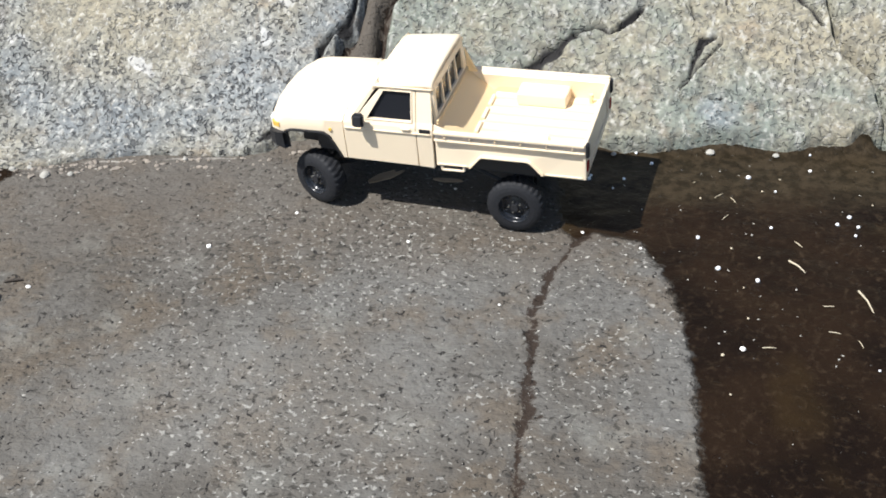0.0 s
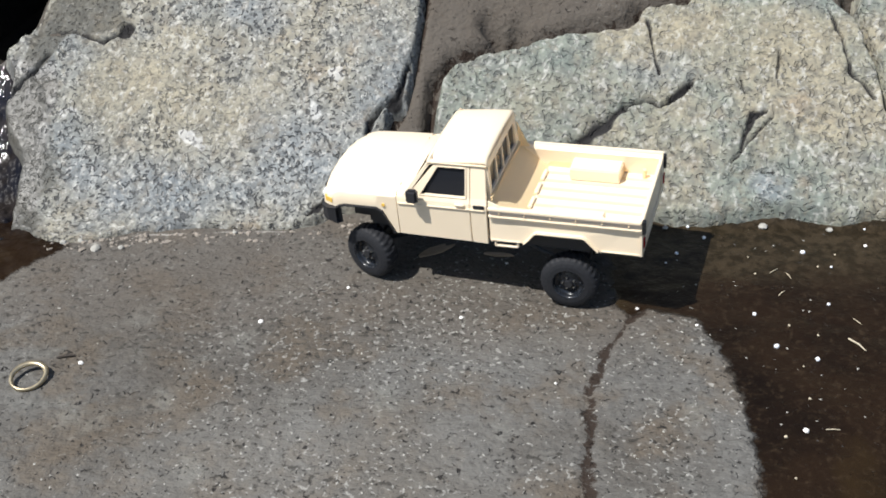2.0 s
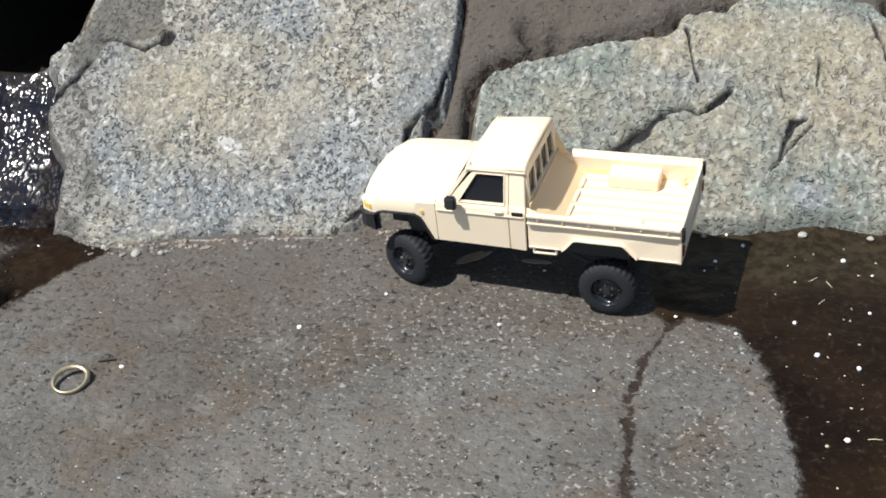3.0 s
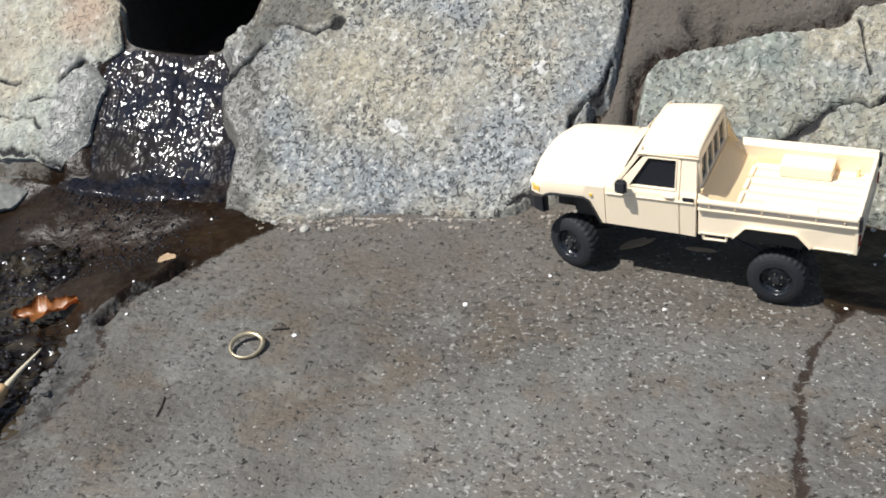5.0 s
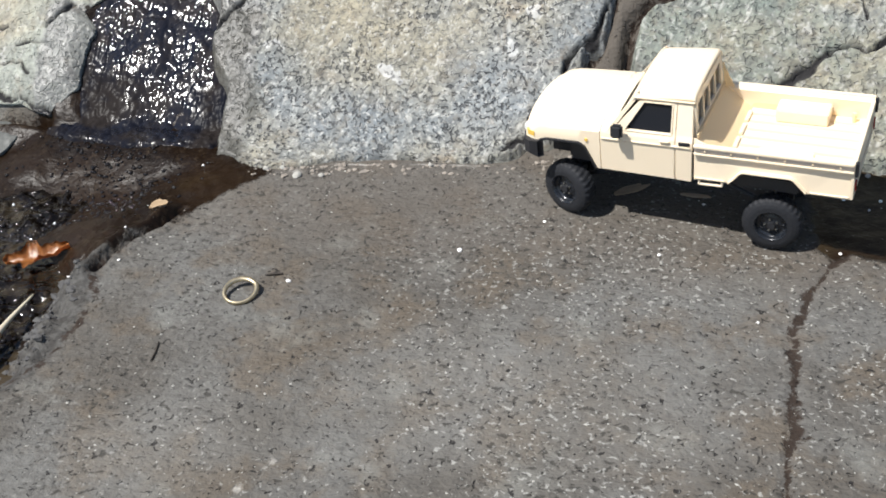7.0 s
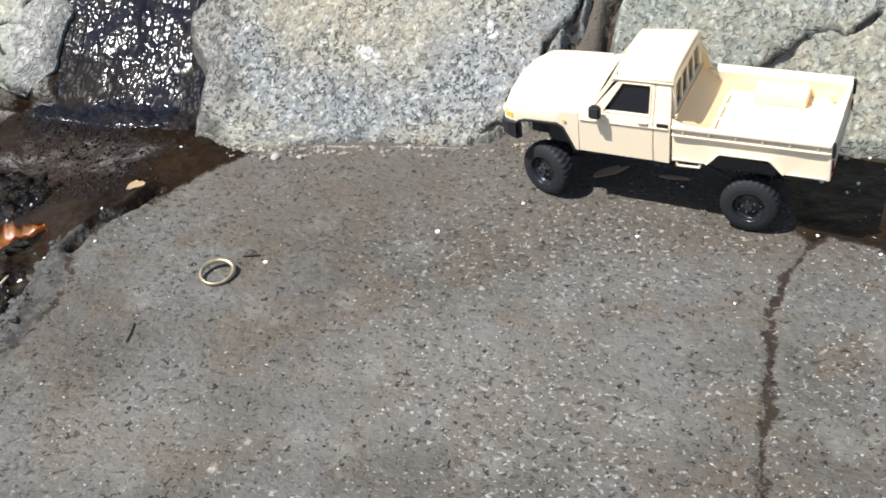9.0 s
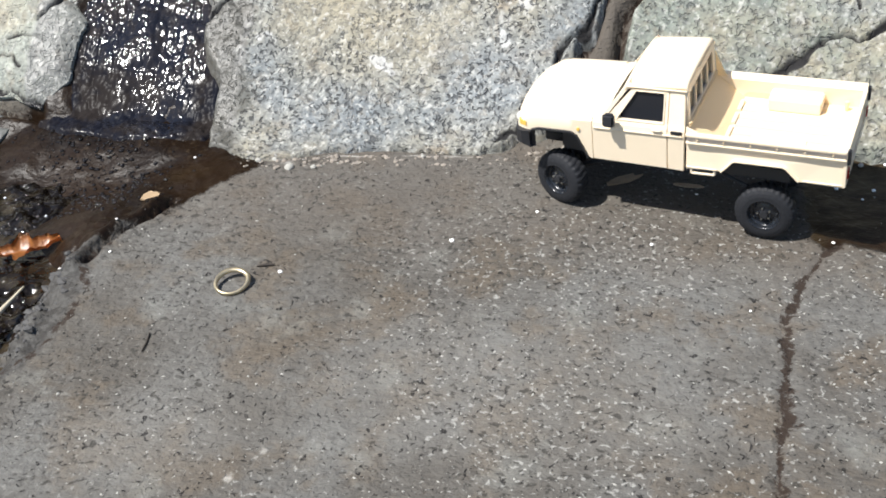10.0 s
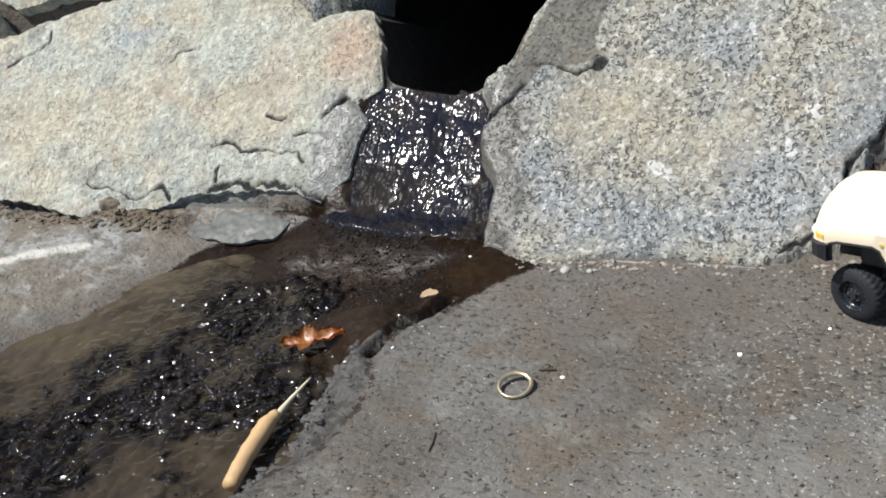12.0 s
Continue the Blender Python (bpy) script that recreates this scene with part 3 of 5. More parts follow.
def stone(name, outline, material, label, seed, lift=0.003, edge=0.005, drop=0.018, pitch=0.0008, cracks=(), damp=None, bulge=0.002, base=None, shape=None, rough=1.0, dark=1.25, category="boulder", tints=(), grime=None):
    """A rough granite block set into the bank, a thick lump with a ragged edge."""
    px, py = [p[0] for p in outline], [p[1] for p in outline]
    xs, ys = np.arange(min(px) - 0.01, max(px) + 0.01, pitch), np.arange(min(py) - 0.01, max(py) + 0.01, pitch)
    X, Y = np.meshgrid(xs, ys)
    d = inside_distance(outline, X, Y) + 0.003 + 0.003 * fbm(X, Y, 0.035, 3, seed + 50) + 0.0022 * fbm(X, Y, 0.011, 3, seed + 51, 0.6)
    face = soft_max(SLOPE * (Y - FOOT), 0.0 * Y + 0.001, 0.012) if base is None else base(X, Y)
    prof = 1 - (1 - np.clip(d / edge, 0, 1)) ** 1.7
    Z = face - drop + (drop + lift) * prof + bulge * fbm(X, Y, 0.07, 3, seed) * prof + 0.0026 * fbm(X, Y, 0.024, 4, seed + 7, 0.55) + 0.0009 * fbm(X, Y, 0.006, 2, seed + 11)
    # short curved nicks between the crystals, and crystals that stand proud
    nick = np.exp(-(fbm(X, Y, 0.0042, 1, seed + 30) / 0.26) ** 2) * step_up(fbm(X, Y, 0.0036, 1, seed + 41), 0.0, 0.3)
    nick = nick * (0.55 + 0.45 * step_up(fbm(X, Y, 0.03, 2, seed + 52), -0.4, 0.1))
    chip = step_up(fbm(X, Y, 0.0036, 2, seed + 63), 0.4, 0.6) * (1 - nick)
    Z = Z - 0.0005 * rough * nick + 0.0003 * rough * chip + 0.0005 * rough * fbm(X, Y, 0.008, 2, seed + 34)
    if shape is not None:
        Z = Z + shape(X, Y)
    gap = np.zeros(X.shape)
    wx, wy = X + 0.004 * fbm(X, Y, 0.02, 3, seed + 70) + 0.0012 * fbm(X, Y, 0.007, 2, seed + 72), Y + 0.004 * fbm(X, Y, 0.02, 3, seed + 71) + 0.0012 * fbm(X, Y, 0.007, 2, seed + 73)
    part_open = 0.6 + 0.5 * step_up(fbm(X, Y, 0.014, 3, seed + 74), -0.35, 0.3)
    for line, depth, width in cracks:
        cut = np.exp(-(line_distance(line, wx, wy) / (1.05 * width * part_open)) ** 2)
        Z = Z - depth * cut
        gap = np.maximum(gap, cut * np.minimum(1, part_open))
    me, ok = grid_mesh(name, xs, ys, Z, d > -1.5 * pitch)
    put_field(me, "crack", step_up(gap, 0.15, 0.5)[ok])
    put_field(me, "grain", np.clip(0.3 * dark * nick, 0, 0.95)[ok])
    put_field(me, "chip", 0.35 * chip[ok])
    wetness = np.zeros(X.shape) if damp is None else damp(X, Y, d)
    put_field(me, "damp", wetness[ok])
    put_field(me, "rust", np.maximum(0.9 * np.exp(-(np.hypot(X + 0.447, Y - 0.208) / 0.03) ** 2), 0.45 * np.exp(-(np.hypot(X + 0.51, Y - 0.185) / 0.05) ** 2))[ok])
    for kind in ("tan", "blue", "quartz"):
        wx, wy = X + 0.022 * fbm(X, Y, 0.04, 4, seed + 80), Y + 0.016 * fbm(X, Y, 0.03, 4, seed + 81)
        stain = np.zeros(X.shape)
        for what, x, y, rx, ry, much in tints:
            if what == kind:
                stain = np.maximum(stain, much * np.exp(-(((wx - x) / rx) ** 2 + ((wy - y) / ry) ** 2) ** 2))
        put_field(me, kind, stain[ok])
    put_field(me, "grime", (np.zeros(X.shape) if grime is None else grime(X, Y))[ok])
    bm = bmesh.new()
    bm.from_mesh(me)
    rim = [e for e in bm.edges if e.is_boundary]
    smooth_rim(bm, 5)
    grown = bmesh.ops.extrude_edge_only(bm, edges=rim)["geom"]
    bmesh.ops.translate(bm, vec=(0, 0.04, -0.045), verts=[v for v in grown if isinstance(v, bmesh.types.BMVert)])
    bmesh.ops.recalc_face_normals(bm, faces=bm.faces)
    bm.to_mesh(me)
    bm.free()
    me.polygons.foreach_set("use_smooth", [True] * len(me.polygons))
    me.materials.append(material)
    return tagged(new(name, me), label, category, "stones of the bank")


def mid_damp(x, y, d):
    return 0.8 * step_up(-x, 0.274, 0.3) * step_up(-y, -0.2, -0.17) + 0.35 * step_up(-y, -0.1, -0.07)


def mid_facet(x, y):
    """The top corner beside the drain falls away to the side."""
    return -0.007 * step_up(-x - 0.35 * (y - 0.2), 0.236, 0.305) * step_up(y, 0.196, 0.206)


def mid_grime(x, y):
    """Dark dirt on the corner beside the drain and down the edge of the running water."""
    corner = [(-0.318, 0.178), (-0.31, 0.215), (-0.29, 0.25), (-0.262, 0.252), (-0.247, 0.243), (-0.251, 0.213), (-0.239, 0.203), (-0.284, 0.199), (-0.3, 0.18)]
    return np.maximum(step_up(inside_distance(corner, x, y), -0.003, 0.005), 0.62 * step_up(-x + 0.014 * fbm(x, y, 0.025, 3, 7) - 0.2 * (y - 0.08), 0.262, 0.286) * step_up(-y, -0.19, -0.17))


def left_damp(x, y, d):
    return 1.0 * step_up(x, -0.468, -0.44) * step_up(-y, -0.19, -0.168) + 0.35 * step_up(-y, -0.115, -0.095)


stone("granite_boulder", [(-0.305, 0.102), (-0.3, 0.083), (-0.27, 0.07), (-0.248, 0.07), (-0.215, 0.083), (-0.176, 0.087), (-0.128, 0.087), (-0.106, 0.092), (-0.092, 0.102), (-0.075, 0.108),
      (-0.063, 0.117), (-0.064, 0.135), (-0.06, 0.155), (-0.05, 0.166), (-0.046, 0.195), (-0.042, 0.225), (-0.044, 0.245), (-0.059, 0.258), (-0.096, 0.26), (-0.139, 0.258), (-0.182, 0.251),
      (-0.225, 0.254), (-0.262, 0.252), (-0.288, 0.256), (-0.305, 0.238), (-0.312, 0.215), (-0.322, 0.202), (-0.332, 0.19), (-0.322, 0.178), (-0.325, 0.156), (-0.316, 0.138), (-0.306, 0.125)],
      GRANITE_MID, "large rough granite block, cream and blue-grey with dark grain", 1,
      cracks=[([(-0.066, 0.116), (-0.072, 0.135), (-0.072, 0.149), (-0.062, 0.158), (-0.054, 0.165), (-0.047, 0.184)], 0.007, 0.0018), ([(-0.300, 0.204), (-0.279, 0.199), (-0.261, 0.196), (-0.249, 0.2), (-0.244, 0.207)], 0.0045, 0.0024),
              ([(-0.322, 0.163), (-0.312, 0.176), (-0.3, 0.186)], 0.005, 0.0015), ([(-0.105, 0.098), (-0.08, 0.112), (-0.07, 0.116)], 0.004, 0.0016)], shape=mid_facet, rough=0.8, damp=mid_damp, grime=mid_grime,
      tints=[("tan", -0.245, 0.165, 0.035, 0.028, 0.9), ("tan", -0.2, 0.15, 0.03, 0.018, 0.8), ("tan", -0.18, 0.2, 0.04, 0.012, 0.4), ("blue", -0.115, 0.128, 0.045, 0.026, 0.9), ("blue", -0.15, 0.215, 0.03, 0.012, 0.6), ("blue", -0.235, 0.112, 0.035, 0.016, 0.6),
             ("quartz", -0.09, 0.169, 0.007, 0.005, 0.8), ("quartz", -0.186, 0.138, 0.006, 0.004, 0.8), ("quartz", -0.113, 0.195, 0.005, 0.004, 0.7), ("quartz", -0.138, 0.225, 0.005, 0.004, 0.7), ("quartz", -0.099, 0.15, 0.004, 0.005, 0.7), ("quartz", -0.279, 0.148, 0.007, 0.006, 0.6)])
stone("granite_boulder", [(-0.024, 0.13), (-0.018, 0.118), (-0.003, 0.114), (0.033, 0.115), (0.061, 0.108), (0.085, 0.105), (0.116, 0.103), (0.145, 0.102), (0.176, 0.105), (0.228, 0.104), (0.262, 0.106),
      (0.285, 0.115), (0.279, 0.135), (0.263, 0.152), (0.255, 0.175), (0.25, 0.195), (0.244, 0.211), (0.228, 0.223), (0.192, 0.228), (0.145, 0.224), (0.135, 0.217), (0.109, 0.214), (0.1, 0.205),
      (0.058, 0.199), (0.003, 0.19), (-0.018, 0.184), (-0.026, 0.175), (-0.027, 0.155)],
      GRANITE_RIGHT, "broad weathered granite block, greenish-cream with a dark fissure", 5,
      # the second, wider line paints a ledge's soft shadow below the fissure
      cracks=[([(0.134, 0.171), (0.127, 0.165), (0.117, 0.159), (0.105, 0.161), (0.094, 0.159)], 0.006, 0.0018), ([(0.094, 0.157), (0.085, 0.151), (0.074, 0.145), (0.063, 0.138), (0.045, 0.132)], 0.004, 0.0036), ([(0.109, 0.208), (0.111, 0.196), (0.114, 0.187), (0.117, 0.175)], 0.004, 0.0011),
              ([(0.194, 0.189), (0.191, 0.175)], 0.004, 0.0012), ([(0.189, 0.154), (0.179, 0.147), (0.171, 0.138), (0.163, 0.131)], 0.003, 0.0012), ([(0.184, 0.159), (0.175, 0.157), (0.172, 0.148), (0.169, 0.138)], 0.0035, 0.002), ([(0.182, 0.127), (0.188, 0.126)], 0.003, 0.001),
              ([(0.17, 0.176), (0.173, 0.17)], 0.003, 0.001), ([(0.226, 0.213), (0.233, 0.199), (0.236, 0.181), (0.25, 0.165)], 0.0045, 0.0013)], rough=0.85, dark=0.9,
      tints=[("tan", 0.15, 0.203, 0.05, 0.016, 0.8), ("tan", 0.21, 0.2, 0.04, 0.014, 0.8), ("tan", 0.03, 0.165, 0.03, 0.012, 0.5), ("blue", 0.185, 0.123, 0.014, 0.008, 0.8), ("blue", 0.12, 0.18, 0.03, 0.01, 0.4)])
stone("granite_boulder", [(0.265, 0.158), (0.285, 0.138), (0.291, 0.112), (0.33, 0.106), (0.46, 0.11), (0.47, 0.2), (0.4, 0.24), (0.25, 0.24), (0.248, 0.215), (0.2545, 0.198), (0.259, 0.177)], GRANITE_RIGHT,
      "weathered granite block at the end of the row", 6, pitch=0.0014)
stone("granite_boulder", [(-0.84, 0.13), (-0.789, 0.114), (-0.771, 0.106), (-0.742, 0.1), (-0.702, 0.097), (-0.666, 0.091), (-0.642, 0.088), (-0.601, 0.099), (-0.58, 0.102), (-0.562, 0.112), (-0.547, 0.117), (-0.495, 0.12),
      (-0.464, 0.119), (-0.443, 0.118), (-0.426, 0.13), (-0.424, 0.163), (-0.438, 0.178), (-0.416, 0.19), (-0.426, 0.217), (-0.44, 0.238), (-0.47, 0.237), (-0.488, 0.23), (-0.518, 0.252), (-0.53, 0.26), (-0.609, 0.257), (-0.663, 0.249),
      (-0.721, 0.237), (-0.779, 0.218), (-0.81, 0.21), (-0.85, 0.196)],
      GRANITE_LEFT, "broad pale granite block with thin dark cracks along its foot", 9, lift=0.002, edge=0.014, drop=0.005,
      cracks=[([(-0.652, 0.109), (-0.626, 0.106), (-0.597, 0.101), (-0.58, 0.109), (-0.57, 0.106)], 0.003, 0.0012), ([(-0.557, 0.101), (-0.541, 0.111), (-0.53, 0.115), (-0.512, 0.118), (-0.493, 0.12), (-0.467, 0.121)], 0.003, 0.0012),
              ([(-0.464, 0.121), (-0.45, 0.117), (-0.432, 0.116), (-0.417, 0.117), (-0.41, 0.124)], 0.003, 0.0013), ([(-0.545, 0.138), (-0.534, 0.142), (-0.52, 0.138), (-0.507, 0.14), (-0.488, 0.138), (-0.466, 0.138), (-0.459, 0.133)], 0.003, 0.0011),
              ([(-0.476, 0.148), (-0.465, 0.151), (-0.452, 0.151)], 0.003, 0.0011), ([(-0.503, 0.162), (-0.487, 0.162)], 0.003, 0.001), ([(-0.454, 0.164), (-0.446, 0.171), (-0.439, 0.179)], 0.004, 0.0013),
              ([(-0.777, 0.19), (-0.752, 0.201), (-0.74, 0.209), (-0.743, 0.217)], 0.003, 0.0011), ([(-0.607, 0.199), (-0.6, 0.206), (-0.585, 0.205)], 0.002, 0.0009), ([(-0.533, 0.117), (-0.533, 0.124)], 0.003, 0.001)], rough=0.7, dark=0.6, damp=left_damp,
      tints=[("tan", -0.5, 0.185, 0.05, 0.022, 0.6), ("tan", -0.72, 0.15, 0.04, 0.03, 0.4), ("tan", -0.6, 0.225, 0.06, 0.012, 0.4), ("blue", -0.645, 0.212, 0.03, 0.011, 0.8)])
stone("granite_boulder", [(-0.82, 0.256), (-0.796, 0.248), (-0.771, 0.252), (-0.748, 0.261), (-0.685, 0.268), (-0.6, 0.278), (-0.545, 0.284), (-0.56, 0.36), (-0.7, 0.4), (-0.83, 0.36)], GRANITE_LEFT,
      "granite block above a dark gap in the bank", 12, edge=0.016, drop=0.009, pitch=0.0014)
stone("granite_boulder", [(-0.95, 0.22), (-0.9, 0.205), (-0.843, 0.213), (-0.814, 0.223), (-0.808, 0.232), (-0.825, 0.24), (-0.862, 0.243), (-0.95, 0.25)], GRANITE_LEFT,
      "small weathered stone at the end of a dark gap", 13, pitch=0.0014)
stone("granite_boulder", [(-0.53, 0.274), (-0.512, 0.256), (-0.49, 0.238), (-0.474, 0.247), (-0.46, 0.262), (-0.466, 0.31), (-0.51, 0.33), (-0.54, 0.31)], GRANITE_MID,
      "small grey stone wedged beside the drain opening", 14)
stone("granite_boulder", [(-0.29, 0.264), (-0.26, 0.258), (-0.22, 0.262), (-0.215, 0.28), (-0.23, 0.33), (-0.29, 0.33)], GRANITE_MID, "small grey stone at the top of the bank", 16)
stone("granite_boulder", [(-0.2, 0.259), (-0.14, 0.267), (-0.06, 0.267), (-0.04, 0.256), (-0.02, 0.27), (-0.03, 0.35), (-0.2, 0.36)], GRANITE_LEFT, "pale block along the top of the bank", 18)

stone("flat_stone", [(-0.552, 0.106), (-0.512, 0.109), (-0.476, 0.109), (-0.464, 0.098), (-0.47, 0.086), (-0.505, 0.079), (-0.54, 0.082), (-0.556, 0.094)], plain("smooth_damp_stone", (0.08, 0.083, 0.075), 0.6, vary=0.3, grain=45, bump=0.3), "smooth damp grey stone below the pale block", 23, lift=-0.0005, edge=0.012, drop=0.003,
      damp=lambda x, y, d: 0.5 + 0 * x, base=lambda x, y: 0.3 * (y - 0.095) - 0.002, rough=0.15, dark=0.2, bulge=0.001, category="stone")


def unseen_lintel():
    """Unseen block added over the drain opening to keep the sun out."""
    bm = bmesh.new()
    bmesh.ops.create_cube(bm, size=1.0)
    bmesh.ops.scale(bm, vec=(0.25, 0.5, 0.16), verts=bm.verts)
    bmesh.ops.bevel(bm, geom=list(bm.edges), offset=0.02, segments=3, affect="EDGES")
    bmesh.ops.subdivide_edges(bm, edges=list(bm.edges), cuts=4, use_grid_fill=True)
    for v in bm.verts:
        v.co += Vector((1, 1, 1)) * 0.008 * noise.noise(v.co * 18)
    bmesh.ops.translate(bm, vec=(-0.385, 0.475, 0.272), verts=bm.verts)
    me = bpy.data.meshes.new("unseen_lintel_stone")
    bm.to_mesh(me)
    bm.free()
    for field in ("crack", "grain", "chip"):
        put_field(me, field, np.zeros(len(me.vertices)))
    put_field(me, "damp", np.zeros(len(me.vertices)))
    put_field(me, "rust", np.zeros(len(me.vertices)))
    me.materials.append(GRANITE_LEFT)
    return tagged(new("unseen_lintel_stone", me), "unseen granite block, added over the drain opening to keep it dark", "stone", "stones of the bank")


unseen_lintel()

# ---- water ----


def build_cascade():
    xs, ys = np.arange(-0.45, -0.29, 0.0007), np.arange(0.075, 0.1905, 0.0007)
    X, Y = np.meshgrid(xs, ys)
    d = inside_distance(CASCADE, X, Y) + 0.002 + 0.006 * fbm(X, Y, 0.022, 4, 4, 0.6)
    ground, _ = ground_height(X, Y)
    calm = np.maximum(0.75 * step_up(np.abs(X + 0.365 + 0.012 * fbm(X, Y, 0.03, 3, 66)), 0.014, 0.04), step_up(0.135 - Y + 0.02 * fbm(X, Y, 0.02, 3, 67), 0.0, 0.05))
    riffle = np.clip(0.35 + 0.35 * step_up(fbm(X, Y, 0.03, 3, 64), -0.25, 0.25) + 0.6 * calm, 0, 1.2)
    Z = ground + 0.0035 - 0.005 * (1 - np.clip((d + 0.003) / 0.006, 0, 1)) ** 2 + 0.0034 * fbm(X, Y * 0.8, 0.036, 2, 61)
    # round swellings, larger and smaller, on the sheet of water
    Z = Z - riffle * (0.0018 * dimples(X + 0.001 * fbm(X, Y, 0.006, 2, 68), Y, 0.0052, 71) + 0.0004 * dimples(X, Y, 0.0031, 72)) + 0.0004 * riffle * fbm(X, Y, 0.011, 2, 69)
    me, ok = grid_mesh("cascade_water", xs, ys, Z, d > -0.003)
    run = np.maximum(0.9 * step_up(Y + 0.01 * fbm(X, Y, 0.03, 2, 97), 0.12, 0.17), np.exp(-((X + 0.353 + 0.3 * (Y - 0.11)) / 0.022) ** 2))
    put_field(me, "sheet", step_up(run + 0.8 * fbm(X, Y, 0.02, 4, 90, 0.65), 0.05, 0.5)[ok])
    me.materials.append(WATER)
    return tagged(new("cascade_water", me), "dark glittering water running down between the stones", "water", kind="structure")


def build_stream():
    xs, ys = np.arange(-0.75, -0.27, 0.0015), np.arange(-0.3, 0.1, 0.0015)
    X, Y = np.meshgrid(xs, ys)
    d = inside_distance(GULLY, X, Y)
    fast = line_distance([(-0.39, 0.05), (-0.398, 0.0), (-0.41, -0.045), (-0.44, -0.1), (-0.5, -0.2), (-0.53, -0.3)], X, Y)
    live = np.clip(0.3 * step_up(d, 0.0, 0.03) * (1 + 0.7 * fbm(X, Y, 0.03, 3, 86)) + step_up(-fast, -0.12, -0.02) * (0.2 + 0.9 * step_up(fbm(X, Y, 0.045, 4, 85, 0.6), -0.25, 0.3)), 0, 1)
    Z = -0.0165 + 0.0008 * fbm(X, Y, 0.05, 2, 80) + live * (0.0035 * fbm(X, Y, 0.018, 3, 81) + 0.0028 * fbm(X, Y, 0.008, 2, 83))
    ground, _ = ground_height(X, Y)
    me, ok = grid_mesh("stream_water", xs, ys, Z, (d > -0.004) & (ground < Z + 0.004))
    put_field(me, "riffle", live[ok])
    me.materials.append(STREAM)
    return tagged(new("stream_water", me), "shallow dark brown stream with glinting ripples in the gully", "water", kind="structure")


build_cascade()
build_stream()

# ---- the toy truck ----


def part(name, bm, material, parent, label="", smooth=False):
    me = bpy.data.meshes.new(name)
    bmesh.ops.recalc_face_normals(bm, faces=bm.faces)
    if name in ("bonnet", "roof") and sum(f.normal.z * f.calc_area() for f in bm.faces) < 0:
        bmesh.ops.reverse_faces(bm, faces=bm.faces)
    bm.to_mesh(me)
    bm.free()
    me.materials.append(material)
    if smooth:
        me.polygons.foreach_set("use_smooth", [True] * len(me.polygons))
    ob = new(name, me)
    ob.parent = parent
    if label:
        ob["label"] = label
    return ob


def box(x0, x1, y0, y1, z0, z1, round_off=0.0, bm=None):
    b = bmesh.new()
    bmesh.ops.create_cube(b, size=1.0)
    bmesh.ops.scale(b, vec=(x1 - x0, y1 - y0, z1 - z0), verts=b.verts)
    bmesh.ops.translate(b, vec=((x0 + x1) / 2, (y0 + y1) / 2, (z0 + z1) / 2), verts=b.verts)
    if round_off:
        bmesh.ops.bevel(b, geom=list(b.edges), offset=round_off, segments=2, affect="EDGES")
    return merge(bm, b)


def merge(bm, b):
    if bm is None:
        return b
    me = bpy.data.meshes.new("piece")
    b.to_mesh(me)
    b.free()
    bm.from_mesh(me)
    bpy.data.meshes.remove(me)
    return bm


def rod(a, b, r, bm=None, sides=10, r2=None):
    a, b = Vector(a), Vector(b)
    g = bmesh.new()
    bmesh.ops.create_cone(g, cap_ends=True, segments=sides, radius1=r, radius2=r if r2 is None else r2, depth=(b - a).length)
    turn = (b - a).to_track_quat("Z", "Y").to_matrix().to_4x4()
    bmesh.ops.transform(g, matrix=Matrix.Translation((a + b) / 2) @ turn, verts=g.verts)
    return merge(bm, g)


def side_plate(outline, holes, thick, y_of, bm=None, bevel=0.0):
    """A plate cut to an outline of (x, z), with holes; y_of(z) gives its outer face, thick goes inwards (towards larger y)."""
    b = bmesh.new()
    edges = []
    for loop in (outline, *holes):
        vs = [b.verts.new((x, 0, z)) for x, z in loop]
        edges += [b.edges.new((v, w)) for v, w in zip(vs, vs[1:] + vs[:1])]
    bmesh.ops.triangle_fill(b, use_beauty=True, use_dissolve=False, edges=edges)
    for z in (0.036, 0.058, 0.0602, 0.0652, 0.0822):
        bmesh.ops.bisect_plane(b, geom=b.verts[:] + b.edges[:] + b.faces[:], plane_co=(0, 0, z), plane_no=(0, 0, 1))
    made = bmesh.ops.extrude_face_region(b, geom=list(b.faces))["geom"]
    inner = {v for v in made if isinstance(v, bmesh.types.BMVert)}
    for v in b.verts:
        v.co.y = y_of(v.co.z) + (thick if v in inner else 0)
    bmesh.ops.recalc_face_normals(b, faces=b.faces)
    if bevel:
        sharp = [e for e in b.edges if e.is_manifold and e.calc_face_angle(0) > 0.8]
        bmesh.ops.bevel(b, geom=sharp, offset=bevel, segments=2, affect="EDGES")
    return merge(bm, b)


def loft(sections, bm=None, close=False):
    b = bmesh.new()
    rows = [[b.verts.new(p) for p in s] for s in sections]
    for r, s in zip(rows, rows[1:]):
        for i in range(len(r) - 1):
            b.faces.new((r[i], r[i + 1], s[i + 1], s[i]))
    if close:
        b.faces.new(rows[0])
        b.faces.new(list(reversed(rows[-1])))
    return merge(bm, b)


HALF = 0.0325


